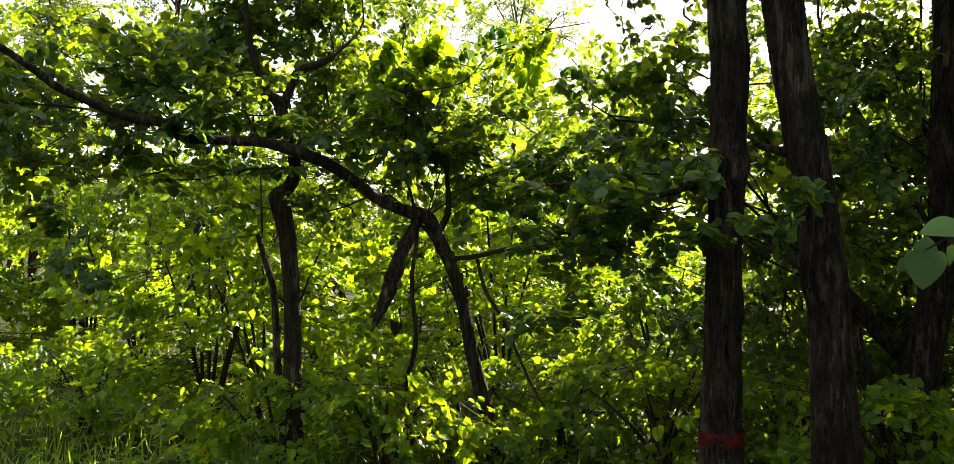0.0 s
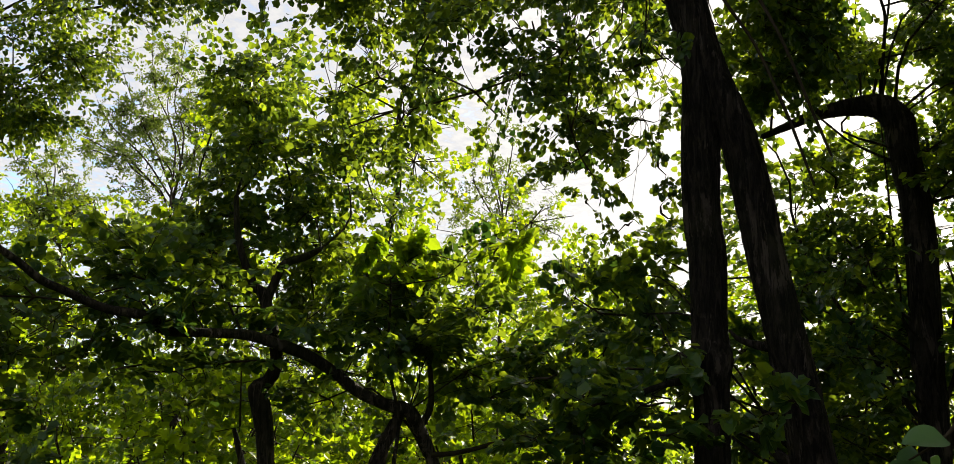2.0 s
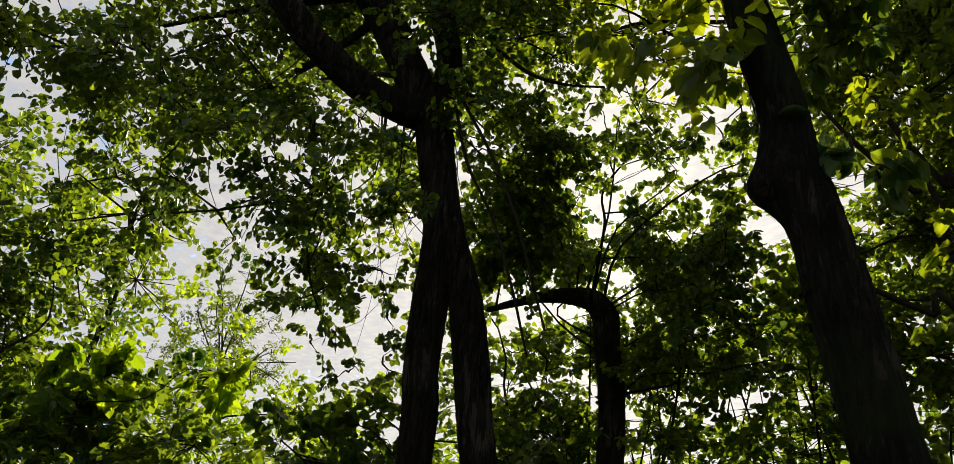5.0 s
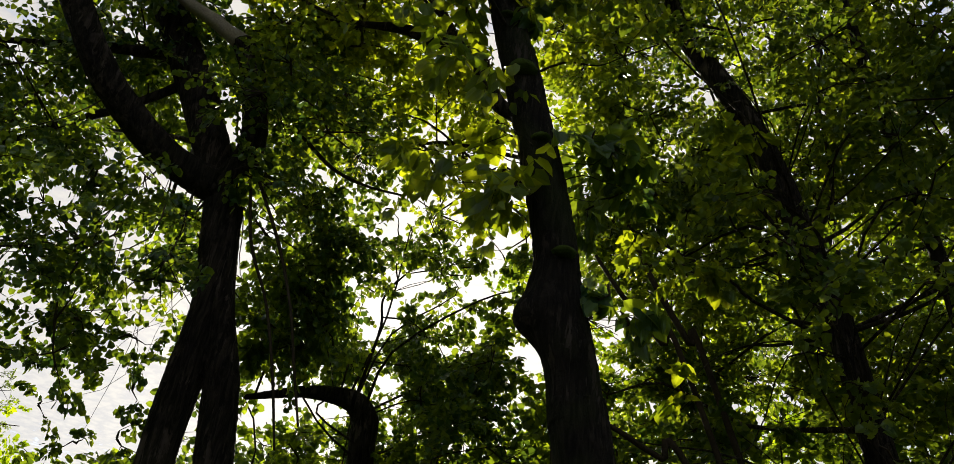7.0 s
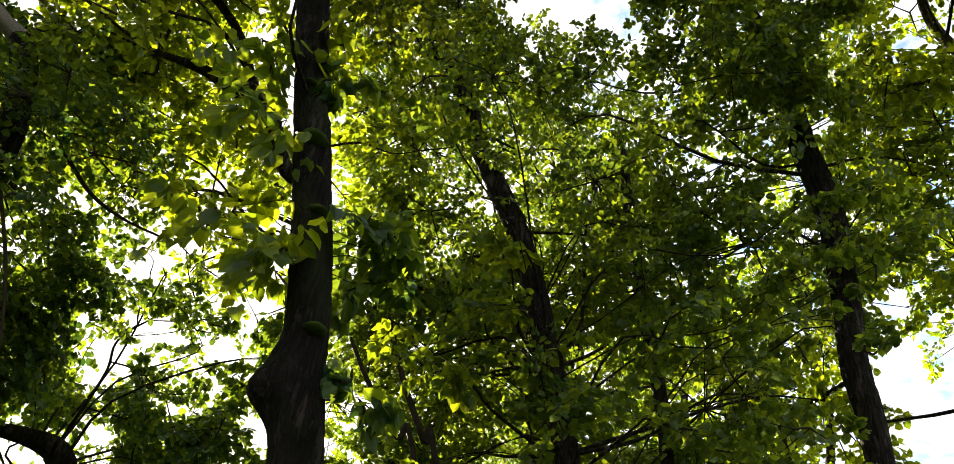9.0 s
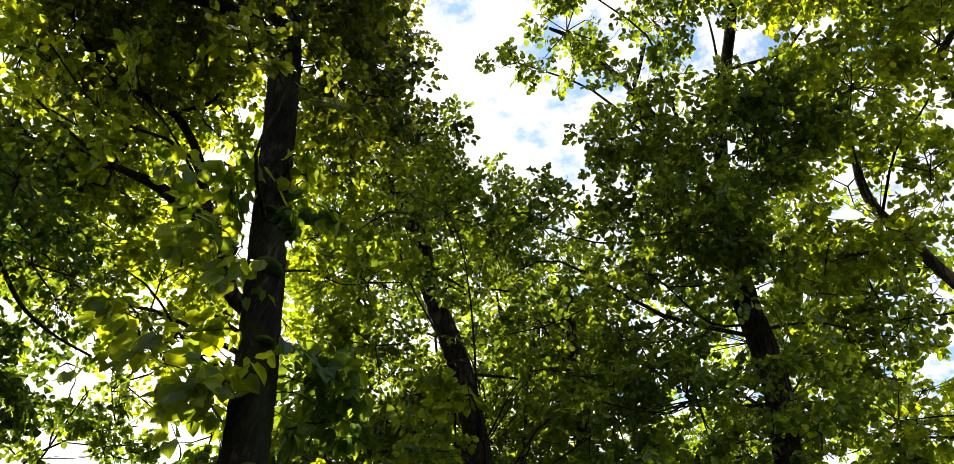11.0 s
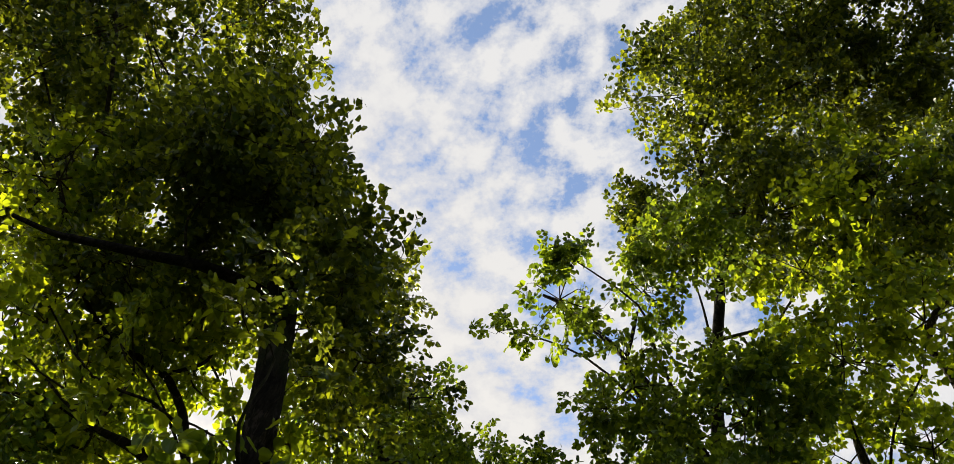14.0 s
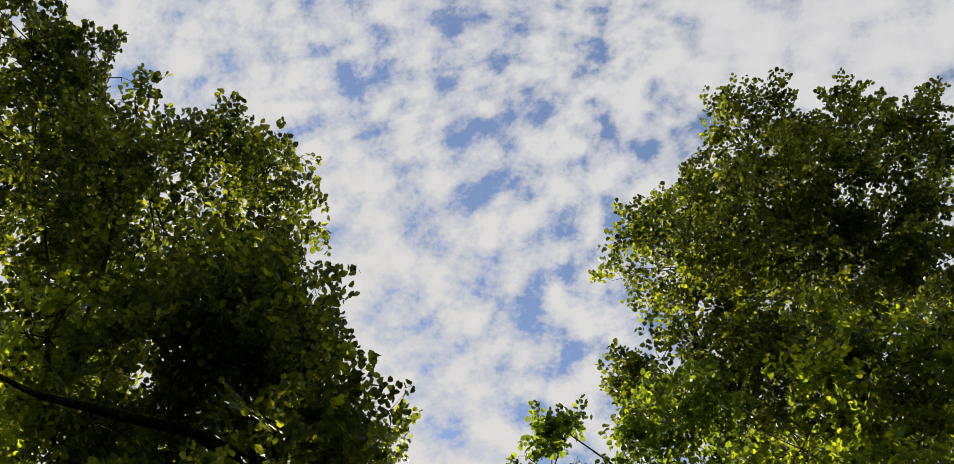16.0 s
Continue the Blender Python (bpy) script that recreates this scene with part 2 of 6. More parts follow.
def stem_mesh(name, points, radii, mat, sides=20, steps=8, rough=0.06, flare=0.0, swells=(), seed=1, cap=True):
    """A tapered stem along points. rough: bark relief as a share of the radius; flare: root spread at the base;
    swells: (x, y, z, reach, height) lumps."""
    rng = np.random.default_rng(seed)
    line, station = curve_through(points, steps)
    rad = np.interp(station, np.arange(len(points)), radii)
    way = unit(np.gradient(line, axis=0))
    side = unit(np.cross(way, (0.31, 0.87, 0.11)))
    over = np.cross(way, side)
    turn = np.linspace(0, 2 * np.pi, sides, endpoint=False)
    length = np.concatenate([[0], np.cumsum(np.linalg.norm(np.diff(line, axis=0), axis=1))])
    phase = rng.uniform(0, 6.28, 6)
    relief = np.zeros((len(line), sides))
    for k, (m, f) in enumerate(((2, 1.3), (3, 2.1), (5, 3.7), (7, 5.3), (9, 9.0), (11, 13.0))):
        relief += np.sin(m * turn[None] + phase[k] + 1.4 * np.sin(f * length[:, None] + phase[-1 - k])) / (1 + 0.35 * k)
    relief = relief * rough * 0.45 + rng.normal(0, rough * 0.35, relief.shape)
    roots = flare * np.exp(-length / 0.28)[:, None] * (1 + 0.35 * np.sin(4 * turn + phase[0])[None])
    r = rad[:, None] * (1 + relief + roots)
    ring = line[:, None] + r[..., None] * (np.cos(turn)[None, :, None] * side[:, None] + np.sin(turn)[None, :, None] * over[:, None])
    out = unit(ring - line[:, None])
    for x, y, z, reach, height in swells:
        gap = np.linalg.norm(ring - np.array((x, y, z)), axis=-1)
        ring = ring + out * (height * np.exp(-(gap / reach) ** 2))[..., None]
    n = len(line)
    verts = ring.reshape(-1, 3)
    i, j = np.meshgrid(np.arange(n - 1), np.arange(sides), indexing="ij")
    k = (j + 1) % sides
    loops = np.stack([i * sides + j, i * sides + k, (i + 1) * sides + k, (i + 1) * sides + j], -1).ravel()
    counts = np.full((n - 1) * sides, 4)
    if cap:
        verts = np.vstack([verts, line[-1] + way[-1] * rad[-1] * 0.6])
        top = (n - 1) * sides
        tri = np.stack([top + np.arange(sides), top + (np.arange(sides) + 1) % sides, np.full(sides, n * sides)], -1).ravel()
        loops, counts = np.concatenate([loops, tri]), np.concatenate([counts, np.full(sides, 3)])
    return mesh_from(name, verts, counts, loops, mat, True)


def rods_mesh(name, starts, ends, r0, r1, mat, sag=0.12, sides=4, seed=1, rings=2):
    """Many thin bent rods in one mesh."""
    rng = np.random.default_rng(seed)
    starts, ends = np.asarray(starts, float), np.asarray(ends, float)
    n = len(starts)
    r0, r1 = np.broadcast_to(r0, n), np.broadcast_to(r1, n)
    span = ends - starts
    size = np.linalg.norm(span, axis=1)
    bend = rng.normal(0, 1, (n, 3)) * (size * sag)[:, None]
    bend[:, 2] += size * sag * 0.6
    way = unit(span)
    side = unit(np.cross(way, np.array((0.37, 0.21, 0.9))))
    over = np.cross(way, side)
    turn = np.linspace(0, 2 * np.pi, sides, endpoint=False)
    t = np.linspace(0, 1, rings)
    mid = starts[:, None] + span[:, None] * t[None, :, None] + bend[:, None] * (np.sin(np.pi * t) * 0.8)[None, :, None]
    r = r0[:, None] * (1 - t) + r1[:, None] * t
    verts = mid[:, :, None] + r[:, :, None, None] * (np.cos(turn)[None, None, :, None] * side[:, None, None] + np.sin(turn)[None, None, :, None] * over[:, None, None])
    a, i, j = np.meshgrid(np.arange(n), np.arange(rings - 1), np.arange(sides), indexing="ij")
    base, k = a * rings * sides, (j + 1) % sides
    loops = np.stack([base + i * sides + j, base + i * sides + k, base + (i + 1) * sides + k, base + (i + 1) * sides + j], -1)
    return mesh_from(name, verts.reshape(-1, 3), np.full(loops.size // 4, 4), loops.ravel(), mat, True)


# outline of half a blade: across, along, lift
HEART = ((0.0, 0.04, 0.0), (0.40, 0.02, 0.07), (0.42, 0.52, 0.08), (0.0, 1.05, -0.10))
ROUND = ((0.0, 0.04, 0.0), (0.47, 0.10, 0.08), (0.42, 0.72, 0.06), (0.0, 1.03, -0.12))
FULL = ((0.0, 0.02, 0.0), (0.46, 0.12, 0.07), (0.40, 0.68, 0.06), (0.0, 1.04, -0.10))
BROAD = ((0.0, 0.0, 0.0), (0.30, -0.10, 0.05), (0.49, 0.28, 0.10), (0.31, 0.70, 0.05), (0.0, 1.05, -0.12))
OVAL = ((0.0, 0.0, 0.0), (0.20, 0.22, 0.04), (0.24, 0.55, 0.05), (0.0, 1.0, -0.08))
KITE = ((0.0, 0.0, 0.0), (0.45, 0.40, 0.08), (0.0, 1.02, -0.10))


def leaves_mesh(name, places, ways, ups, sizes, mat, outline=HEART):
    """Leaf blades folded along the midrib, one island each."""
    ways, half = unit(ways), np.array(outline)
    side = unit(np.cross(ways, ups))
    up = np.cross(side, ways)
    m = len(half)
    mirror = half[1:-1] * (-1, 1, 1)
    shape = np.vstack([half, mirror])
    verts = places[:, None] + sizes[:, None, None] * (shape[None, :, :1] * side[:, None] + shape[None, :, 1:2] * ways[:, None] + shape[None, :, 2:] * up[:, None])
    right = list(range(m))
    left = [m - 1] + list(range(2 * m - 3, m - 1, -1)) + [0]
    loop = np.array(right + left)
    loops = (np.arange(len(places))[:, None] * len(shape) + loop[None]).ravel()
    return mesh_from(name, verts.reshape(-1, 3), np.full(2 * len(places), m), loops, mat)


def fans(rng, base, axis, normal, length, leaf, sprigs, per, droop, flat):
    """Flat fans of leafy side twigs: leaf places, ways, ups, sizes, and the twigs' starts and ends."""
    n = len(base)
    axis = unit(axis)
    side = unit(np.cross(normal, axis))
    normal = np.cross(axis, side)
    s = np.linspace(0.12, 1.0, sprigs)
    sign = np.where(np.arange(sprigs) % 2 == 0, 1.0, -1.0)
    sign[-1] = 0.12
    sag = np.array((0, 0, -1.0)) * (droop * length)[:, None]
    root = base[:, None] + axis[:, None] * (length[:, None] * s[None])[..., None] + sag[:, None] * (s ** 2 * 0.45)[None, :, None]
    way = unit(axis[:, None] * 0.62 + side[:, None] * sign[None, :, None] + rng.normal(0, 0.20, (n, sprigs, 3)) + (0, 0, -0.35 * droop))
    reach = length[:, None] * (0.62 - 0.30 * s[None]) * rng.uniform(0.7, 1.25, (n, sprigs))
    tip = root + way * reach[..., None] + sag[:, None] * 0.18
    across = unit(np.cross(normal[:, None], way))
    u = (np.arange(per) + 0.7) / per
    flip = np.where(np.arange(per) % 2 == 0, 1.0, -1.0)
    flip[-1] = 0.1
    place = root[:, :, None] + (tip - root)[:, :, None] * u[None, None, :, None] + across[:, :, None] * (flip * leaf * 0.16)[None, None, :, None]
    place = place + rng.normal(0, leaf * 0.14, place.shape)
    ways = way[:, :, None] * 0.6 + across[:, :, None] * (flip * 0.85)[None, None, :, None] + rng.normal(0, 0.25, place.shape) + (0, 0, -0.12 - 0.9 * droop)
    ups = normal[:, None, None] + rng.normal(0, flat, place.shape)
    sizes = leaf * rng.uniform(0.62, 1.2, place.shape[:3])
    starts, ends = base, root[:, -1]
    return place.reshape(-1, 3), ways.reshape(-1, 3), ups.reshape(-1, 3), sizes.ravel(), starts, ends


def nearest(points, nodes):
    gap = ((points[:, None] - nodes[None]) ** 2).sum(-1)
    return gap.argmin(1)


def lobes(rng, middle, size):
    """Well-spread middles of the leafy lobes of one clump, and the share of the leaves that each bears."""
    n = int(np.clip(30 * size[0] * size[2] + 1.5, 2, 44))
    tries = unit(rng.normal(0, 1, (n * 6, 3))) * rng.uniform(0.1, 1.0, (n * 6, 1)) ** 0.4
    chosen = [tries[0]]
    gap = np.linalg.norm(tries - chosen[0], axis=1)
    for _ in range(n - 1):
        chosen.append(tries[gap.argmax()])
        gap = np.minimum(gap, np.linalg.norm(tries - chosen[-1], axis=1))
    heavy = rng.uniform(0.35, 1.5, n)
    return middle + np.array(chosen) * size, heavy / heavy.sum()


DENSITY = 1.45
SPRIGS, PER = 5, 6


def grow_crown(tree, stems, clumps, leaf_mat, leaf=0.085, outline=HEART, seed=1, droop=0.3, flat=0.6, amount=1.0, sprigs=SPRIGS, per=PER, span=(0.14, 0.30), tilt=0.42, limb=1.0):
    """Limbs from the stems to each clump, then branches, leafy fans and leaves. A clump: x, y, z, half width, half height, fullness."""
    rng = np.random.default_rng(seed)
    stem_line = np.vstack([curve_through(s, 6)[0] for s in stems])
    starts, ends, thick0, thick1 = [], [], [], []
    blades = [[], [], [], []]
    for x, y, z, wide, high, full in clumps:
        middle = np.array((x, y, z))
        flat_gap = np.hypot(stem_line[:, 0] - x, stem_line[:, 1] - y)
        cost = np.linalg.norm(stem_line - middle, axis=1) + np.where(stem_line[:, 2] > z - 0.25 * flat_gap, 1.5, 0)
        root = stem_line[cost.argmin()]
        gap = np.linalg.norm(middle - root)
        if gap > 0.25:
            rise = np.array((0, 0, 0.05 * gap))
            path = [root, root + (middle - root) * 0.35 + rise + rng.normal(0, 0.07 * gap, 3), root + (middle - root) * 0.7 + rise + rng.normal(0, 0.07 * gap, 3), middle]
            thick = limb * min(0.008 + 0.006 * gap, 0.026) * (0.4 if z < root[2] + 0.3 else 1.0)
            part("limb", stem_mesh("limb", path, (thick, thick * 0.75, thick * 0.5, thick * 0.3), YOUNG_BARK, 6, 3, 0.08, seed=seed), tree)
        area = math.pi * (wide + 0.02) * (high + 0.02)
        count = max(2, int(full * amount * DENSITY * area / (0.55 * leaf * leaf) / (sprigs * per)))
        out = unit((middle - root) * (1, 1, 0.2) + 1e-6)
        lobe, heavy = lobes(rng, middle, np.maximum(np.array((wide, wide, high)) - 0.10, 0.04))
        which = rng.choice(len(lobe), count, p=heavy)
        bulge = np.clip(0.5 * min(wide, high) + 0.03, 0.06, 0.15) * rng.uniform(0.75, 1.3, len(lobe))
        seat = rng.normal(0, 1, (count, 3)) * (1, 1, 0.75)
        axis = unit(unit(seat) + rng.normal(0, 0.5, (count, 3)) * (1, 1, 0.5) + out * 0.3 + (0, 0, 0.2))
        length = np.clip(0.8 * min(wide, high + 0.12), *span) * rng.uniform(0.6, 1.3, count)
        base = lobe[which] + seat * (bulge[which] * 0.55)[:, None] - axis * (length * 0.3)[:, None]
        normal = np.array((0, 0, 1.0)) + rng.normal(0, tilt, (count, 3)) + 0.7 * tilt * unit(seat) * (1, 1, 0)
        made = fans(rng, base, axis, normal, length, leaf, sprigs, per, droop, flat)
        for store, values in zip(blades, made):
            store.append(values)
        hub = lobe * 0.85 + middle * 0.15
        starts += [np.repeat(middle[None], len(hub), 0), hub[which], made[4]]
        ends += [hub, base, made[5]]
        thick0 += [np.full(len(hub), 0.009), np.full(count, 0.005), np.full(len(made[4]), 0.0026)]
        thick1 += [np.full(len(hub), 0.006), np.full(count, 0.003), np.full(len(made[4]), 0.0012)]
    tagged(part("twig", rods_mesh("twig", np.vstack(starts), np.vstack(ends), np.concatenate(thick0), np.concatenate(thick1), TWIG_BARK, 0.06, 3, seed), tree), kind="stuff")
    part("crown", leaves_mesh("crown", *[np.concatenate(b) for b in blades], leaf_mat, outline), tree)


def cushion_mesh(centre, wide, seed):
    """A flat lumpy pad that hugs the bark."""
    rng = np.random.default_rng(seed)
    rows, cols = 7, 14
    a, e = np.meshgrid(np.linspace(0, 2 * np.pi, cols, endpoint=False), np.linspace(-1.45, 1.45, rows), indexing="xy")
    r = wide * (1 + rng.normal(0, 0.09, a.shape))
    verts = np.stack([r * np.cos(e) * np.cos(a), r * np.cos(e) * np.sin(a), 0.38 * r * np.sin(e)], -1).reshape(-1, 3) + np.array(centre)
    i, j = np.meshgrid(np.arange(rows - 1), np.arange(cols), indexing="ij")
    k = (j + 1) % cols
    loops = np.stack([i * cols + j, i * cols + k, (i + 1) * cols + k, (i + 1) * cols + j], -1).ravel()
    loops = np.concatenate([loops, np.arange(cols)[::-1], (rows - 1) * cols + np.arange(cols)])
    counts = np.concatenate([np.full((rows - 1) * cols, 4), [cols, cols]])
    return mesh_from("moss_cushion", verts, counts, loops, MOSS, True)


def blade_mesh(mat):
    """One large heart-shaped leaf, 1 long, along +y, slightly cupped."""
    t = np.linspace(0, 1, 11)
    half = np.stack([0.56 * np.sin(np.pi * t ** 0.62) ** 0.85, t * 1.12 - 0.14 * np.sin(np.pi * t) ** 0.5 * (1 - t) ** 2 * 1.6, 0.07 * np.sin(np.pi * t) - 0.10 * t ** 2], -1)
    rib = np.stack([np.zeros(11), t, -0.02 - 0.10 * t ** 2], -1)
    verts = np.vstack([rib, half, half * (-1, 1, 1)])
    i = np.arange(10)
    loops = np.concatenate([np.stack([i, 11 + i, 12 + i, i + 1], -1).ravel(), np.stack([i, i + 1, 23 + i, 22 + i], -1).ravel()])
    return mesh_from("leaf", verts, np.full(20, 4), loops, mat, True)


def place_blade(name, data, place, way, up, size, parent):
    way = Vector(way).normalized()
    side = way.cross(Vector(up)).normalized()
    ob = part(name, data, parent)
    ob.matrix_basis = Matrix.Translation(place) @ Matrix((side, way, side.cross(way))).transposed().to_4x4() @ Matrix.Scale(size, 4)
    return ob


def thing(name, label, category, place=(0, 0, 0), group="", kind=""):
    ob = new(name)
    ob.location = place
    return tagged(ob, label, category, group, kind)


# ---- ground ----
def ground_height(x, y):
    x, y = np.asarray(x, float), np.asarray(y, float)
    far = np.hypot(x, y)
    return -0.032 * np.clip(y, -4, 9) + 0.05 * np.sin(0.9 * x + 0.4) * np.cos(0.7 * y) * np.clip(far / 4, 0, 1) + 0.012 * np.sin(3.1 * x) * np.sin(2.7 * y)


def build_ground():
    rings = np.concatenate([[0.0], np.geomspace(0.4, 40, 70), np.geomspace(50, 900, 14)])
    turn = np.linspace(0, 2 * np.pi, 120, endpoint=False)
    r, a = np.meshgrid(rings, turn, indexing="ij")
    x, y = r * np.cos(a), r * np.sin(a)
    verts = np.stack([x, y, ground_height(x, y)], -1).reshape(-1, 3)
    i, j = np.meshgrid(np.arange(len(rings) - 1), np.arange(120), indexing="ij")
    k = (j + 1) % 120
    loops = np.stack([i * 120 + j, (i + 1) * 120 + j, (i + 1) * 120 + k, i * 120 + k], -1).ravel()
    ob = new("ground", mesh_from("ground", verts, np.full(len(loops) // 4, 4), loops, SOIL, True))
    tagged(ob, "dark forest soil greened with moss and herbs", "ground", kind="structure")


build_ground()

# ---- plan of the crowns: x, y, z, half width, half height, fullness ----
TWIN_CROWN = [
    (0.09, 5.11, 3.66, 0.66, 0.35, 0.6), (0.66, 4.88, 3.34, 0.29, 0.37, 0.7), (-0.55, 5.49, 3.91, 0.51, 0.38, 1),
    (0.97, 4.32, 3.52, 0.27, 0.20, 0.5), (-0.89, 4.76, 4.33, 0.54, 0.31, 2.3), (-0.11, 4.70, 4.00, 0.41, 0.51, 0.8),
    (0.67, 4.79, 3.77, 0.33, 0.41, 0.5), (0.81, 4.58, 4.22, 0.29, 0.26, 0.7), (2.10, 5.19, 4.51, 0.48, 0.48, 2),
    (2.33, 5.56, 4.22, 0.40, 0.28, 1.6)]
TWIN_DRAPE = [
    (0.95, 5.91, 2.37, 0.46, 0.25, 1.4), (1.66, 5.70, 2.70, 0.21, 0.25, 1.2), (0.85, 4.91, 1.80, 0.39, 0.21, 2.6),
    (0.49, 5.16, 1.59, 0.41, 0.18, 2.2), (0.99, 5.09, 1.46, 0.29, 0.18, 1.3), (0.69, 5.52, 1.05, 0.44, 0.19, 1.2),
    (1.17, 5.61, 2.23, 0.37, 0.24, 2.3), (1.16, 5.97, 2.61, 0.35, 0.17, 1.2), (1.92, 5.61, 2.19, 0.25, 0.30, 1.2)]
TWIN_TOP = [
    (0.59, 5.44, 5.78, 0.69, 0.44, 1.8), (1.37, 4.48, 4.57, 0.19, 0.24, 1.4), (-0.48, 5.47, 4.81, 0.92, 0.55, 1),
    (-0.44, 5.63, 3.73, 0.66, 0.48, 0.3), (0.64, 5.14, 3.97, 0.49, 0.45, 1.2), (0.90, 5.08, 3.28, 0.27, 0.39, 1),
    (1.82, 4.65, 5.19, 0.52, 0.52, 1.2), (2.08, 5.09, 4.58, 0.44, 0.40, 2), (2.30, 5.36, 4.10, 0.36, 0.36, 1.8),
    (1.43, 4.46, 5.22, 0.46, 0.51, 1.3), (2.12, 4.68, 5.32, 0.49, 0.27, 0.8), (0.09, 5.42, 4.96, 0.50, 0.64, 2.4),
    (0.56, 5.48, 5.73, 0.74, 0.44, 1.8),
    (-0.63, 5.46, 4.78, 0.34, 0.25, 1.3), (-0.55, 5.47, 4.29, 0.25, 0.24, 1.2), (-0.52, 5.38, 5.25, 0.31, 0.22, 1.3),
    (-0.21, 5.60, 3.93, 0.25, 0.21, 0.9), (-0.39, 5.59, 3.69, 0.20, 0.20, 0.8), (-0.21, 5.40, 4.68, 0.26, 0.21, 1.1),
    (-0.88, 5.33, 5.08, 0.23, 0.21, 1.2),
    (0.23, 5.60, 5.80, 0.25, 0.25, 1.3), (0.68, 5.76, 5.82, 0.21, 0.19, 1), (0.51, 5.58, 5.17, 0.22, 0.19, 1.1),
    (0.65, 5.56, 4.61, 0.18, 0.18, 1)]
TWIN_FRINGE = [
    (0.61, 5.37, 4.52, 0.29, 0.22, 1.2), (0.94, 5.22, 4.36, 0.28, 0.23, 1.2), (1.21, 5.06, 4.37, 0.27, 0.23, 1.3),
    (0.50, 5.48, 4.25, 0.19, 0.19, 1), (0.85, 5.33, 4.02, 0.20, 0.19, 0.9), (1.16, 5.17, 3.95, 0.23, 0.23, 1.1),
    (0.63, 5.56, 3.45, 0.14, 0.17, 1.1), (0.86, 5.43, 3.56, 0.21, 0.22, 1.1), (1.12, 5.28, 3.55, 0.20, 0.22, 1.1),
    (1.01, 5.41, 3.28, 0.17, 0.16, 1), (1.23, 5.15, 3.21, 0.15, 0.18, 1.1), (0.83, 5.54, 3.06, 0.14, 0.14, 1),
    (1.26, 5.25, 2.92, 0.16, 0.18, 1.2), (1.10, 5.49, 2.89, 0.14, 0.11, 0.8), (0.71, 5.55, 3.29, 0.10, 0.12, 1)]
TWIN_BEHIND = [
    (2.01, 5.31, 3.94, 0.22, 0.26, 1.5), (1.08, 5.51, 6.41, 0.47, 0.32, 1.5), (1.85, 5.98, 5.58, 0.43, 0.26, 1.4),
    (2.50, 6.79, 4.78, 0.45, 0.34, 1.4), (2.16, 7.16, 4.17, 0.45, 0.51, 1.3), (1.00, 6.33, 6.21, 0.45, 0.56, 1.5),
    (1.84, 5.86, 6.58, 0.51, 0.51, 1.4), (2.29, 6.18, 5.23, 0.48, 0.43, 1.1), (3.09, 6.54, 4.85, 0.40, 0.40, 1),
    (1.68, 7.27, 5.46, 0.36, 0.48, 1.2), (0.86, 6.54, 5.96, 0.51, 0.45, 1.4), (1.97, 5.92, 6.49, 0.34, 0.40, 1.4),
    (1.57, 6.84, 5.26, 0.34, 0.40, 1), (0.11, 6.90, 5.42, 0.51, 0.45, 0.9)]
HOOK_CROWN = [
    (2.83, 6.85, 4.66, 0.62, 0.38, 1.2), (3.47, 7.08, 2.34, 0.56, 0.62, 0.7), (3.38, 7.21, 3.22, 0.52, 0.35, 0.5),
    (3.11, 6.74, 2.97, 0.48, 0.48, 0.8), (3.48, 6.58, 4.57, 0.51, 0.22, 1.1), (3.17, 7.01, 3.66, 0.34, 0.24, 0.35),
    (3.96, 6.69, 3.73, 0.45, 0.45, 1.2), (4.15, 6.26, 4.60, 0.40, 0.62, 1.6), (3.93, 6.90, 4.80, 0.67, 0.37, 1.7),
    (4.38, 7.01, 3.88, 0.67, 0.54, 1.1), (3.80, 5.12, 4.43, 0.30, 0.44, 1.1), (3.77, 6.11, 5.49, 0.52, 0.46, 0.6),
    (3.56, 4.38, 4.57, 0.22, 0.45, 1.3), (3.72, 4.96, 3.52, 0.37, 0.50, 1),
    (3.25, 5.98, 5.19, 0.19, 0.19, 0.8), (3.56, 5.80, 5.71, 0.22, 0.19, 0.7), (3.84, 5.61, 4.91, 0.20, 0.18, 0.9),
    (4.05, 5.46, 5.45, 0.19, 0.19, 0.7), (3.49, 5.83, 4.67, 0.24, 0.18, 1), (3.07, 6.07, 5.82, 0.19, 0.22, 0.8),
    (3.30, 5.94, 6.17, 0.20, 0.16, 0.7), (3.75, 5.68, 5.33, 0.16, 0.15, 0.6), (3.96, 5.53, 5.90, 0.19, 0.15, 0.7)]
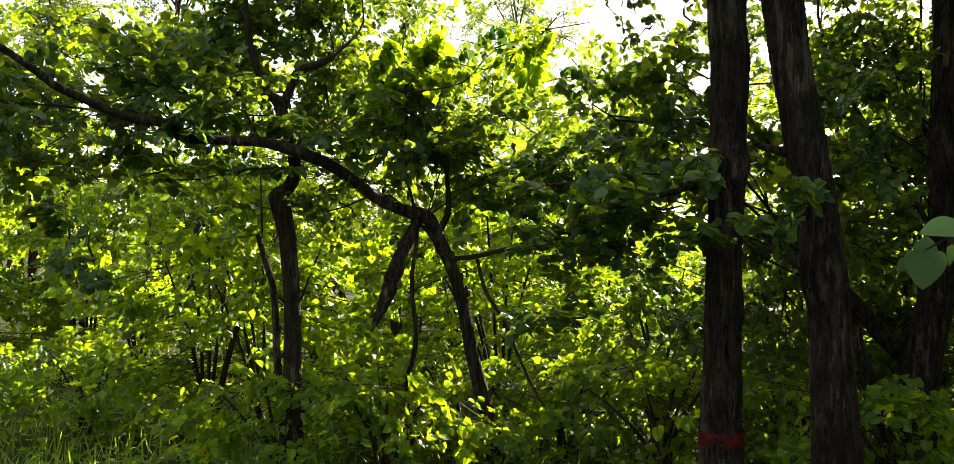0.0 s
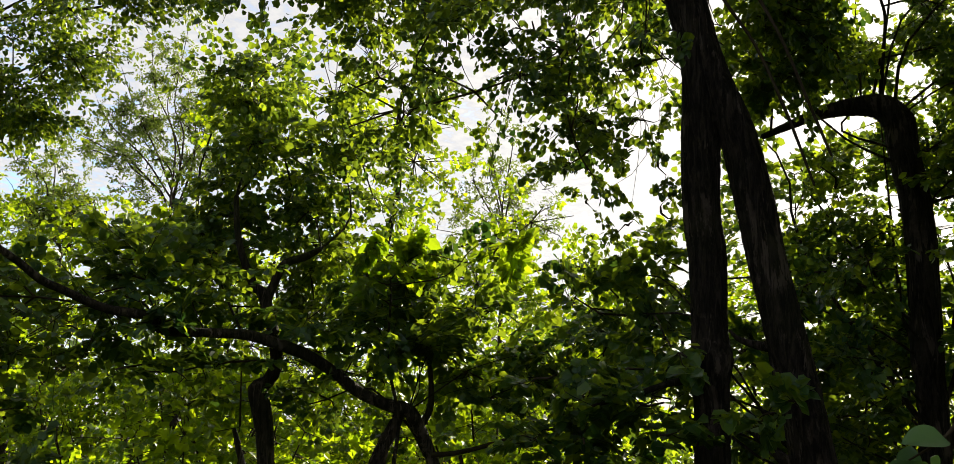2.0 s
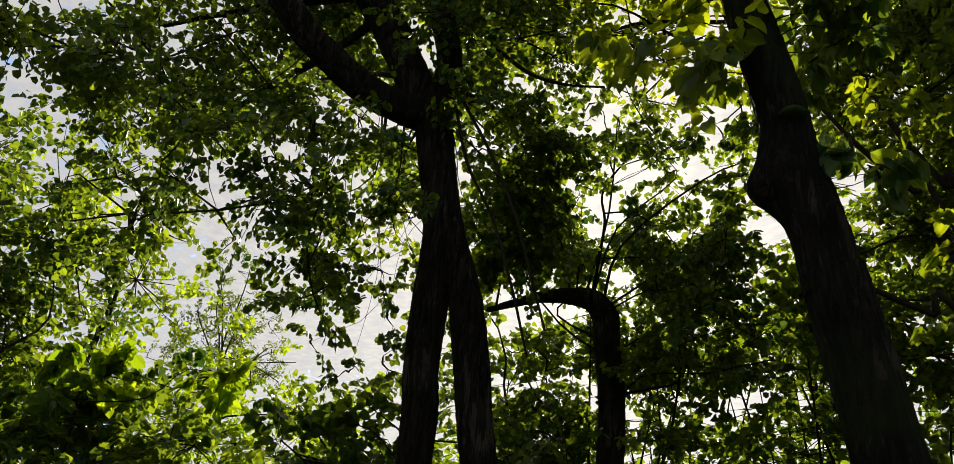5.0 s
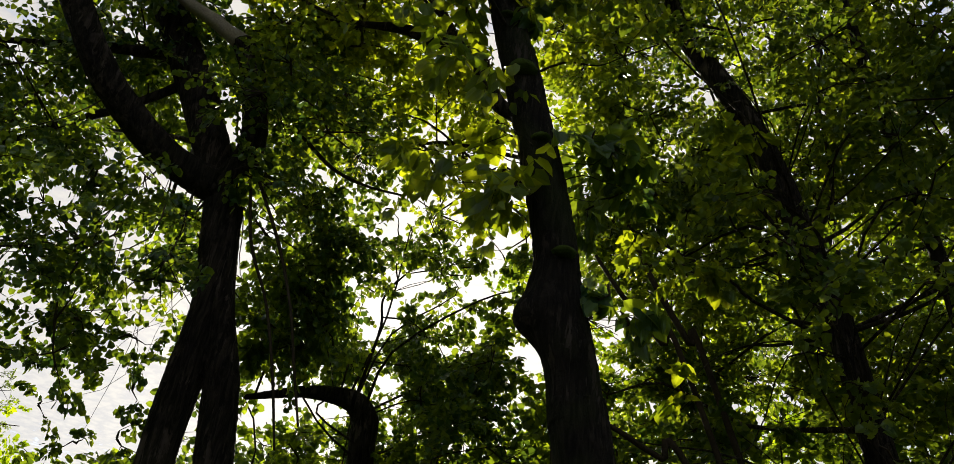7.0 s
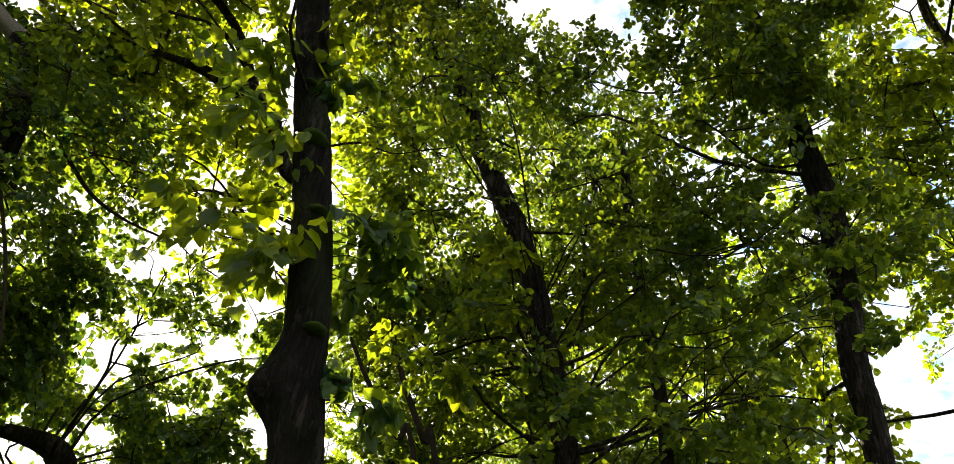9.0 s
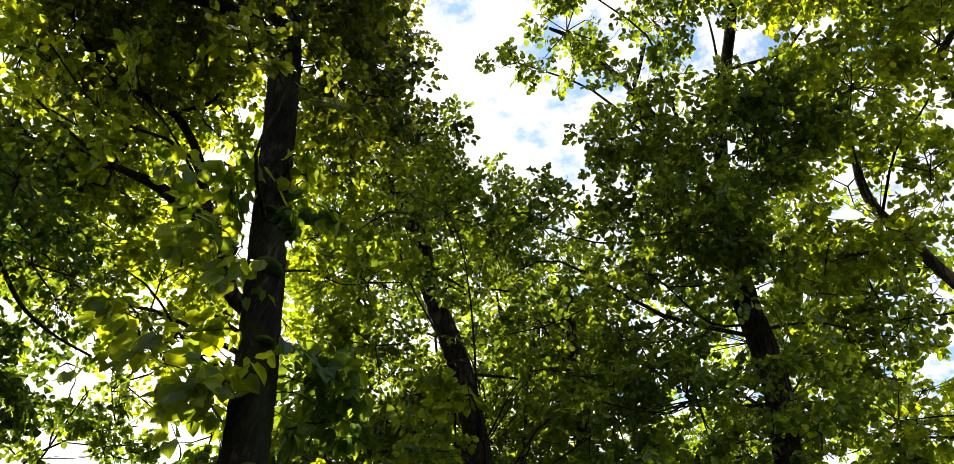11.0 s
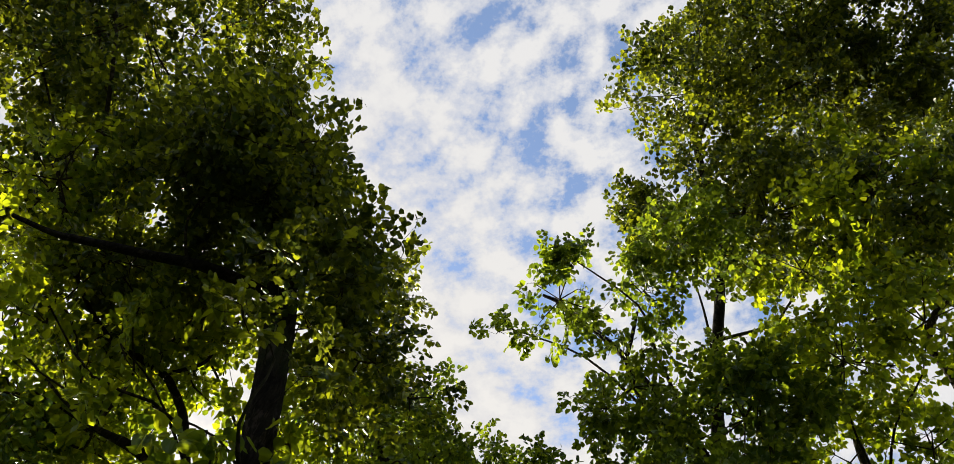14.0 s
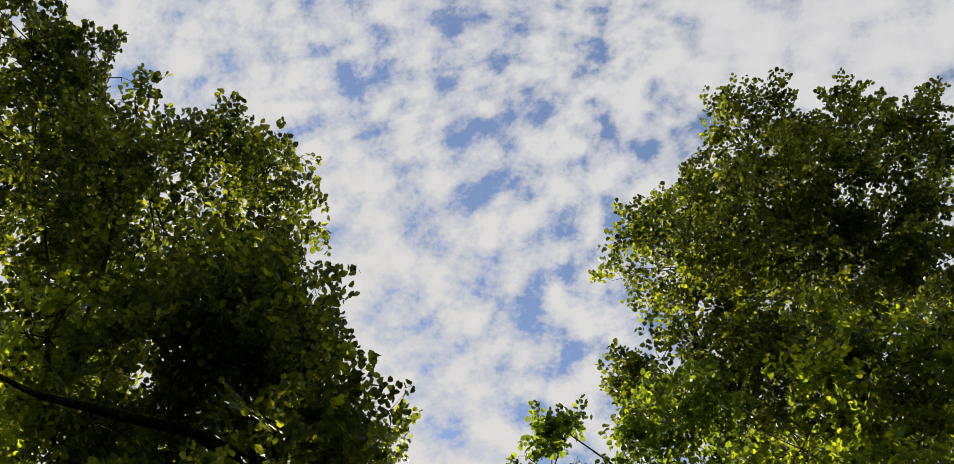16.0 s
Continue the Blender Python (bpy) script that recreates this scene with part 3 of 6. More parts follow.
MOSSY_LOW = [
    (1.78, 3.13, 5.40, 0.17, 0.16, 1.5), (1.87, 3.07, 5.19, 0.16, 0.14, 1.5), (1.91, 3.05, 4.90, 0.16, 0.15, 1.6),
    (1.86, 3.20, 5.15, 0.12, 0.11, 1.3), (1.96, 2.90, 4.73, 0.08, 0.10, 1.3), (2.03, 2.85, 4.36, 0.09, 0.10, 1.5),
    (2.07, 2.82, 4.04, 0.11, 0.10, 1.5), (2.13, 2.78, 3.97, 0.06, 0.07, 1.2), (1.98, 3.36, 4.32, 0.16, 0.13, 1.2),
    (2.06, 3.19, 4.35, 0.13, 0.11, 1.2), (2.18, 3.11, 4.06, 0.12, 0.11, 1), (1.98, 3.48, 4.49, 0.15, 0.14, 1.2),
    (2.14, 2.90, 4.04, 0.12, 0.10, 1.3), (1.40, 3.64, 6.74, 0.13, 0.11, 1.3), (2.14, 2.89, 5.63, 0.06, 0.09, 1.2)]
HOOK_MASS = [
    (3.57, 5.79, 4.10, 0.35, 0.22, 1.5), (3.92, 5.56, 4.21, 0.29, 0.22, 1.4), (3.83, 5.62, 3.76, 0.37, 0.25, 1.5),
    (4.02, 5.23, 3.81, 0.27, 0.31, 1.5), (3.52, 5.82, 3.43, 0.25, 0.20, 1.3), (4.02, 5.23, 3.35, 0.30, 0.21, 1.4),
    (2.14, 5.17, 4.25, 0.28, 0.25, 1.2), (2.30, 5.10, 4.00, 0.27, 0.18, 1.2), (1.20, 6.08, 2.45, 0.28, 0.18, 1.4),
    (1.39, 6.04, 2.12, 0.27, 0.18, 1.3), (1.04, 6.11, 2.17, 0.27, 0.18, 1.3), (3.05, 6.52, 2.87, 0.33, 0.28, 1.4),
    (3.14, 6.48, 2.34, 0.32, 0.27, 1.4), (3.55, 5.80, 2.86, 0.30, 0.20, 1.2), (3.59, 5.77, 2.26, 0.29, 0.24, 1.4),
    (1.98, 5.24, 3.94, 0.23, 0.26, 1.3), 
    (3.50, 6.29, 5.87, 0.37, 0.24, 0.5), (3.87, 6.07, 5.45, 0.30, 0.24, 0.5), (3.15, 6.25, 5.07, 0.25, 0.23, 0.6),
    (0.98, 6.32, 2.75, 0.31, 0.16, 1.3), (1.33, 6.05, 2.84, 0.30, 0.17, 1.4), (1.07, 6.11, 2.41, 0.35, 0.17, 1.3),
    (1.45, 6.03, 2.58, 0.18, 0.15, 1.2), 
    (2.22, 5.58, 2.41, 0.27, 0.23, 1.4), (2.52, 5.33, 2.53, 0.26, 0.24, 1.4), (2.39, 5.39, 2.04, 0.30, 0.26, 1.4),
    (2.55, 5.32, 1.75, 0.25, 0.17, 1.3), (2.11, 5.51, 1.90, 0.18, 0.18, 1.2), 
    (0.89, 6.14, 1.86, 0.29, 0.18, 1.2)]
CROOK_SHELF = [
    (-2.05, 5.42, 2.53, 0.32, 0.14, 1.5), (-1.80, 5.74, 2.68, 0.32, 0.15, 1.3), (-1.82, 5.30, 2.23, 0.34, 0.14, 1.6),
    (-1.15, 5.89, 2.33, 0.39, 0.16, 1.5), (-0.81, 6.15, 2.13, 0.35, 0.16, 1.4), (-1.91, 5.05, 1.94, 0.25, 0.13, 1.4),
    (-1.46, 5.61, 2.01, 0.36, 0.12, 1.3), (-0.24, 6.30, 2.16, 0.38, 0.15, 1.4), (0.09, 6.40, 2.45, 0.29, 0.17, 1.2),
    (-0.52, 6.28, 2.47, 0.28, 0.14, 1.1), (0.45, 6.28, 2.12, 0.30, 0.15, 1.2)]
MOSSY_DARK = [
    (2.54, 2.69, 4.44, 0.18, 0.10, 1.8), (2.61, 2.62, 4.37, 0.15, 0.10, 1.6), (2.73, 2.78, 4.17, 0.20, 0.15, 1.6),
    (2.84, 2.68, 4.26, 0.15, 0.11, 1.2), (2.56, 2.54, 3.47, 0.09, 0.13, 1.6), (2.62, 2.47, 3.31, 0.09, 0.11, 1.4),
    (2.38, 2.70, 4.37, 0.08, 0.07, 1.4), (2.27, 2.92, 5.42, 0.13, 0.11, 1.4), (2.96, 2.98, 4.72, 0.16, 0.15, 1.4),
    (2.07, 2.82, 5.19, 0.09, 0.06, 1.2)]
SUN_SPRAYS = [
    (4.06, 2.92, 5.42, 0.18, 0.17, 1.3), (4.03, 2.95, 5.05, 0.16, 0.11, 1.2), (3.94, 3.39, 4.51, 0.17, 0.09, 1.4),
    (4.09, 3.21, 4.50, 0.15, 0.08, 1.3), (4.55, 3.27, 5.84, 0.14, 0.23, 1.2), (4.51, 3.31, 5.37, 0.16, 0.12, 1.2),
    (3.75, 3.60, 4.84, 0.12, 0.10, 1), (6.01, 1.53, 4.89, 0.23, 0.12, 1.3), (6.06, 1.32, 4.95, 0.18, 0.10, 1.2),
    (4.23, 3.03, 5.52, 0.08, 0.17, 1.2), (4.18, 3.09, 5.07, 0.11, 0.09, 1.1), (3.73, 3.33, 4.45, 0.14, 0.12, 1.1),
    (3.93, 3.09, 4.38, 0.12, 0.08, 1.1), (3.66, 3.11, 3.04, 0.10, 0.08, 1), (3.93, 3.10, 4.38, 0.11, 0.08, 1),
    (3.83, 3.22, 3.57, 0.09, 0.07, 0.9)]
TWIN_SHELF = [
    (0.71, 4.65, 1.79, 0.26, 0.11, 1.8), (1.00, 4.64, 1.72, 0.23, 0.11, 1.8), (0.49, 4.77, 1.87, 0.19, 0.12, 1.5),
    (0.92, 4.71, 1.92, 0.20, 0.11, 1.6), (0.67, 4.75, 1.55, 0.18, 0.09, 1.2), (1.08, 4.57, 1.57, 0.15, 0.10, 1.3),
    (1.62, 4.20, 1.74, 0.14, 0.09, 1.2), (1.51, 4.24, 1.68, 0.10, 0.07, 1), (1.15, 4.45, 1.98, 0.11, 0.09, 1.2)]
MOSSY_TOP = [
    (0.36, 3.48, 9.60, 0.36, 0.36, 1.6),
    (1.00, 4.62, 7.39, 0.61, 0.61, 0.9), (0.79, 2.96, 7.50, 0.53, 0.53, 2.4), (1.71, 2.73, 6.96, 0.42, 0.42, 2.4),
    (2.42, 2.99, 7.02, 0.36, 0.36, 2.2), (0.63, 3.60, 7.61, 0.52, 0.52, 2), (0.90, 3.51, 8.10, 0.74, 0.74, 2.2),
    (1.47, 3.16, 7.73, 0.44, 0.44, 2.2), (-0.13, 3.40, 9.43, 0.54, 0.54, 1.1), (2.18, 2.95, 7.40, 0.37, 0.37, 3),
    (0.99, 3.71, 8.20, 0.91, 0.91, 2.6), (-0.58, 4.43, 9.42, 0.92, 0.92, 1.8), (0.35, 4.70, 8.55, 0.72, 0.72, 1.2),
    (-0.35, 3.64, 9.86, 0.51, 0.51, 1.5),     (1.19, 2.65, 6.25, 0.21, 0.19, 1.6), (1.22, 2.52, 5.44, 0.15, 0.15, 1.3), (1.61, 2.65, 6.18, 0.22, 0.20, 1.6),
    (1.61, 2.76, 7.09, 0.25, 0.23, 1.6), (1.83, 2.63, 5.85, 0.15, 0.17, 1.3)]
BACK_LOW = [
    (0.31, 4.97, 7.86, 0.62, 0.62, 2.4), (0.92, 5.44, 7.36, 0.51, 0.45, 1.6), (1.92, 5.07, 7.48, 0.79, 0.56, 2),
    (2.05, 5.72, 6.70, 0.79, 0.68, 1.7), (2.75, 4.90, 6.54, 0.53, 0.53, 1.6), (2.85, 4.90, 5.71, 0.54, 0.59, 1.7),
    (2.33, 6.05, 6.23, 0.56, 0.51, 1.5), (1.96, 5.52, 7.03, 0.74, 0.62, 2)]
BACK_FILL = [
    (2.85, 3.97, 8.00, 0.37, 0.37, 1.8), (1.89, 5.58, 6.90, 0.68, 0.51, 1), (3.20, 5.45, 7.22, 0.48, 0.36, 0.8),
    (3.99, 5.11, 7.06, 0.48, 0.42, 0.8), (2.17, 5.67, 6.69, 0.62, 0.34, 1.2), (3.19, 4.45, 7.45, 0.40, 0.34, 1.7),
    (3.88, 4.22, 8.58, 0.44, 0.44, 1.9), (2.24, 4.52, 7.86, 0.40, 0.40, 1), (3.03, 4.86, 7.92, 0.36, 0.48, 0.8),
    (3.16, 5.20, 6.79, 0.45, 0.45, 1.2), (1.88, 4.61, 7.87, 0.51, 0.51, 2.2), (2.21, 3.66, 7.68, 0.29, 0.29, 2.2),
    (4.04, 4.96, 7.97, 0.38, 0.51, 1.4), (4.45, 5.71, 5.98, 0.36, 0.54, 0.6), (4.08, 6.89, 6.64, 0.60, 0.41, 0.7),
    (1.05, 5.50, 7.30, 0.40, 0.29, 1.3), (1.48, 5.40, 6.59, 0.38, 0.32, 1.3), (2.11, 4.97, 6.46, 0.38, 0.27, 1.2),
    (2.14, 4.96, 5.80, 0.44, 0.25, 1.3), (2.73, 4.66, 6.59, 0.28, 0.28, 1.1), (2.05, 5.21, 7.55, 0.31, 0.25, 1),
    (3.66, 4.24, 7.61, 0.45, 0.39, 1.2), (3.98, 3.94, 6.87, 0.54, 0.30, 1.2),
    (0.91, 4.31, 6.26, 0.37, 0.27, 1.0), (1.41, 4.17, 6.43, 0.38, 0.26, 1.0), (1.94, 3.95, 6.53, 0.30, 0.25, 0.9), (1.34, 4.19, 5.82, 0.35, 0.22, 1.0), (1.26, 4.32, 7.27, 0.32, 0.24, 0.9)]
FAR_FILL = [
    (5.74, 6.09, 8.76, 1.01, 0.70, 1.6), (5.31, 4.95, 9.93, 0.54, 0.54, 1.5), (7.64, 4.23, 9.89, 1.10, 0.76, 0.4),
    (6.74, 4.84, 10.33, 0.85, 0.59, 1.5), (4.52, 5.73, 9.88, 0.54, 0.54, 2.2), (7.47, 3.25, 10.46, 0.68, 0.51, 0.4),
    (8.28, 3.09, 9.78, 0.76, 0.59, 0.4), (8.64, 0.96, 9.88, 1.02, 0.85, 1.6), (8.09, -0.21, 10.45, 0.85, 0.85, 1.5),
    (5.10, 6.17, 9.20, 0.54, 0.54, 1.5), (7.71, 0.92, 10.77, 0.59, 0.59, 1.4), (10.72, 3.52, 6.92, 1.05, 0.88, 1.4),
    (9.89, 3.28, 8.47, 1.05, 0.79, 1.3), (9.58, 2.11, 9.30, 0.79, 0.71, 1.2)]
HIGH_FILL = [
    (7.99, 1.74, 7.34, 0.77, 0.64, 1.9), (9.42, 2.84, 7.54, 0.89, 0.65, 0.9), (9.16, 4.55, 6.84, 0.73, 0.48, 0.9),
    (4.32, 5.65, 9.96, 0.62, 0.62, 1.2), (5.09, 4.82, 10.07, 0.62, 0.62, 1.2), (6.09, 4.25, 9.71, 0.62, 0.62, 1.2),
    (6.77, 3.37, 9.57, 0.70, 0.54, 1.2), (6.77, 2.18, 9.96, 0.62, 0.62, 1.2), (7.09, 1.37, 9.84, 0.62, 0.62, 1.2),
    (7.58, 0.74, 9.47, 0.70, 0.54, 1.2), (6.18, 4.98, 9.20, 0.70, 0.54, 1.2), (6.96, 4.12, 9.04, 0.70, 0.54, 1.2),
    (7.55, 2.44, 9.19, 0.70, 0.54, 1.2), (8.02, 1.56, 8.92, 0.70, 0.54, 1.2), (5.57, 5.68, 9.17, 0.70, 0.54, 1.2)]
HOOK_FILL = [
    (2.53, 6.49, 1.64, 0.35, 0.49, 1.6), (3.12, 6.77, 1.67, 0.32, 0.58, 1), (2.19, 6.63, 1.59, 0.19, 0.54, 1.4),
    (3.46, 7.69, 1.65, 0.48, 0.48, 1.1), (2.91, 7.39, 2.45, 0.45, 0.62, 0.6), (3.65, 7.27, 2.45, 0.52, 0.64, 0.7),
    (2.41, 6.97, 2.16, 0.21, 0.47, 0.9), (2.60, 7.29, 1.08, 0.44, 0.61, 1.1), (3.36, 7.14, 0.69, 0.51, 0.56, 1.2),
    (2.54, 6.99, 0.22, 0.43, 0.43, 1.6), (3.15, 7.53, 3.78, 0.36, 0.54, 0.4), (3.96, 5.60, 4.59, 0.32, 0.26, 1),
    (1.97, 7.93, 5.18, 0.38, 0.51, 0.8)]
BACK_TOP = [
    (-2.47, 5.34, 10.24, 0.67, 0.67, 1.8), (-0.68, 5.61, 9.82, 0.88, 0.88, 1.3), (0.60, 5.64, 8.57, 0.82, 0.82, 1.1),
    (-1.20, 6.28, 10.49, 1.08, 1.08, 2.2), (0.35, 6.30, 9.29, 0.71, 1.05, 2.6), (1.75, 5.33, 7.97, 0.90, 0.66, 2.4),
    (-1.30, 5.62, 9.72, 0.71, 0.71, 1.2), (1.27, 5.43, 7.97, 0.84, 0.48, 1.3), (1.86, 4.44, 8.01, 0.48, 0.48, 1),
    (-1.95, 5.14, 10.52, 0.55, 0.55, 1.4),
    (3.07, 3.94, 9.56, 0.45, 0.41, 1.4), (3.29, 4.03, 8.60, 0.42, 0.38, 1.4), (3.85, 3.78, 8.91, 0.44, 0.33, 1.3),
    (3.27, 4.04, 7.77, 0.32, 0.29, 1.2), (2.82, 3.74, 10.10, 0.31, 0.35, 1.3),
    (3.16, 3.88, 8.21, 0.32, 0.32, 1.2)]
LEAN_CROWN = [
    (4.47, 4.64, 7.94, 0.82, 0.82, 2), (4.68, 4.60, 6.23, 0.62, 0.68, 1.4), (4.63, 3.99, 8.96, 0.50, 0.50, 1.8),
    (4.25, 4.15, 9.72, 0.49, 0.49, 2), (5.54, 3.51, 9.23, 0.67, 0.67, 1.8), (5.98, 4.26, 6.88, 0.89, 0.70, 1.6),
    (6.47, 3.12, 7.12, 0.82, 0.82, 1.6), (6.44, 3.54, 8.46, 0.85, 0.64, 1.8), (4.31, 4.30, 5.94, 0.47, 0.74, 2),
    (5.72, 4.85, 5.57, 0.84, 0.78, 1.4), (6.28, 3.82, 6.78, 0.89, 0.89, 1), (4.80, 3.98, 8.75, 0.91, 0.91, 1.7),
    (5.28, 4.22, 6.72, 0.84, 0.72, 1.4), (6.03, 4.92, 4.97, 0.78, 0.78, 2.1)]
LEAN_LOW = [
    (7.20, 4.55, 5.79, 0.87, 0.53, 1.6), (6.09, 4.79, 6.17, 0.70, 0.70, 0.9), (4.90, 4.90, 5.56, 0.40, 0.51, 1.6),
    (7.33, 3.58, 6.47, 0.80, 0.74, 1.5), (5.17, 4.63, 3.47, 0.72, 0.51, 2.6), (6.05, 4.95, 4.86, 0.60, 0.66, 2.4),
    (5.24, 4.48, 5.60, 0.62, 0.68, 2.4), (5.53, 4.10, 6.54, 0.54, 0.60, 2.4), (5.22, 5.30, 4.50, 0.45, 0.51, 1.8),
    (6.50, 4.16, 6.22, 0.76, 0.89, 2.4), (7.31, 3.85, 5.13, 0.76, 0.89, 2.6), (6.50, 3.29, 7.67, 0.87, 0.87, 2.4)]
LEAN_FILL = [
    (4.05, 4.62, 3.71, 0.32, 0.25, 2.2), (5.17, 4.14, 3.82, 0.40, 0.30, 2), (6.10, 3.38, 4.32, 0.69, 0.53, 1.8),
    (4.87, 2.65, 6.72, 0.64, 0.37, 1.2), (5.27, 1.94, 6.65, 0.47, 0.37, 1.2), (4.28, 3.93, 6.39, 0.58, 0.32, 2),
    (3.60, 2.51, 5.24, 0.28, 0.36, 0.4), (4.25, 2.64, 4.54, 0.29, 0.37, 0.3), (2.74, 2.72, 5.88, 0.28, 0.28, 0.7),
    (6.30, 2.85, 4.49, 0.74, 0.43, 2.6),
    (4.05, 2.75, 4.90, 0.33, 0.28, 1.2), (4.14, 2.42, 4.07, 0.34, 0.30, 1.2), (4.15, 2.61, 4.47, 0.25, 0.23, 1.2),
    (4.80, 2.01, 4.93, 0.36, 0.29, 1.2), (4.81, 1.98, 4.24, 0.33, 0.29, 1.3), (4.69, 2.25, 5.48, 0.31, 0.31, 1.1),
    (4.95, 1.60, 4.60, 0.32, 0.27, 1.2), (4.96, 1.56, 4.04, 0.34, 0.25, 1.3), (4.97, 1.15, 4.15, 0.25, 0.25, 1.2),
    (5.02, 0.92, 3.88, 0.19, 0.23, 1.1), (5.01, 0.93, 5.98, 0.22, 0.25, 1.1), (5.02, 0.88, 4.96, 0.22, 0.20, 1),
    (3.92, 3.72, 7.98, 0.33, 0.30, 1.1), (4.08, 3.22, 6.56, 0.23, 0.23, 0.9),
    (5.18, 1.54, 5.92, 0.31, 0.26, 1.2), (5.25, 1.27, 5.46, 0.25, 0.25, 1.2), (5.16, 0.64, 5.35, 0.18, 0.25, 1.2),
    (5.14, 0.76, 4.67, 0.17, 0.19, 1.2), (5.10, 1.79, 5.46, 0.25, 0.25, 1.1), (5.26, 1.21, 4.84, 0.21, 0.21, 1.1),
    (4.61, 3.00, 5.01, 0.25, 0.25, 1.2), (4.71, 2.84, 4.36, 0.25, 0.23, 1.2), (4.79, 2.70, 3.76, 0.26, 0.24, 1.3),
    (4.34, 3.54, 6.99, 0.27, 0.27, 1.1), (4.86, 2.57, 3.37, 0.20, 0.16, 1.2)]
TALL_LOW = [
    (4.30, 1.29, 10.02, 0.46, 0.46, 1.6), (6.86, 0.13, 7.43, 0.70, 0.38, 1.4), (5.06, 1.46, 7.69, 0.68, 0.68, 2.4),
    (4.97, 0.73, 8.49, 0.72, 0.72, 2.4), (5.70, 1.61, 6.30, 0.74, 0.58, 2.4), (5.87, 0.91, 6.27, 0.53, 0.74, 2),
    (5.86, 2.41, 6.49, 0.62, 0.62, 1.8), (6.63, 2.44, 5.39, 0.79, 0.74, 2.2), (5.82, 1.44, 8.27, 0.51, 0.51, 1.4),
    (3.88, 0.78, 10.27, 0.67, 0.67, 2.2), (3.71, 2.07, 9.59, 0.57, 0.57, 1.4), (3.75, 2.63, 9.42, 0.32, 0.32, 1),
    (4.44, 1.59, 8.74, 0.60, 0.60, 2.4), (4.80, 0.53, 8.64, 0.63, 0.63, 1.6), (3.41, 1.81, 9.79, 0.32, 0.32, 1.2),
    (5.13, 1.67, 9.13, 0.55, 0.47, 1.3), (5.20, 1.46, 7.96, 0.51, 0.42, 1.4), (5.33, 0.88, 7.53, 0.45, 0.33, 1.3),
    (5.20, 0.93, 9.60, 0.44, 0.44, 1.2), (5.17, 2.16, 8.31, 0.48, 0.38, 1.3), (5.03, 2.89, 8.37, 0.53, 0.39, 1.3),
    (4.88, 3.13, 7.54, 0.52, 0.29, 1.2), (5.19, 2.11, 7.39, 0.50, 0.25, 1.2), (5.22, 1.37, 7.10, 0.41, 0.23, 1.2)]
TALL_TOP = [
    (4.61, -1.41, 10.39, 0.95, 0.95, 1.6), (4.84, -1.52, 10.85, 0.85, 0.85, 2.4), (3.13, 0.08, 12.73, 0.98, 0.98, 2),
    (3.03, -1.39, 13.16, 0.98, 0.98, 2), (4.38, -0.15, 11.20, 0.97, 0.97, 2), (4.06, 1.12, 11.30, 0.44, 0.44, 1.6),
    (3.16, -0.23, 14.28, 0.87, 0.87, 1.8), (2.39, -1.38, 14.87, 0.81, 0.81, 2), (2.75, -2.46, 14.63, 0.72, 0.72, 2.3),
    (3.02, -3.07, 13.89, 0.74, 0.74, 2.4), (3.92, -1.38, 13.45, 1.24, 1.24, 2.8), (4.43, -2.44, 13.06, 1.14, 1.14, 3),
    (4.22, 0.73, 11.81, 0.74, 0.74, 2), (4.68, -0.42, 11.62, 0.97, 0.97, 2.2)]
PALE_CROWN = [
    (6.88, 0.20, 6.61, 0.72, 0.48, 1.5), (6.80, 0.41, 7.52, 0.57, 0.51, 1.2), (5.06, -0.27, 9.03, 0.73, 0.73, 1.4),
    (6.68, 0.08, 7.94, 0.78, 0.65, 1.4), (6.23, 0.34, 8.39, 0.45, 0.45, 1.4), (5.81, -0.68, 8.43, 0.51, 0.51, 1.6),
    (7.33, 0.23, 6.85, 0.64, 0.70, 1.4), (7.74, 1.71, 5.87, 0.70, 0.82, 1.6), (7.03, 0.57, 8.35, 0.48, 0.76, 1.4),
    (4.08, -1.14, 10.21, 0.74, 0.74, 2.2), (4.93, -1.05, 9.04, 0.54, 0.54, 1.8), (5.55, -0.54, 9.71, 0.83, 0.83, 2),
    (4.66, -0.26, 10.23, 0.52, 0.52, 1.3),
    (6.15, 0.02, 8.96, 0.42, 0.35, 1.1), (6.19, 0.41, 8.00, 0.45, 0.32, 1.2), (5.99, -0.31, 7.92, 0.37, 0.31, 1.1),
    (6.07, 0.46, 9.06, 0.36, 0.36, 1.1), (5.90, -0.56, 9.16, 0.35, 0.28, 1)]
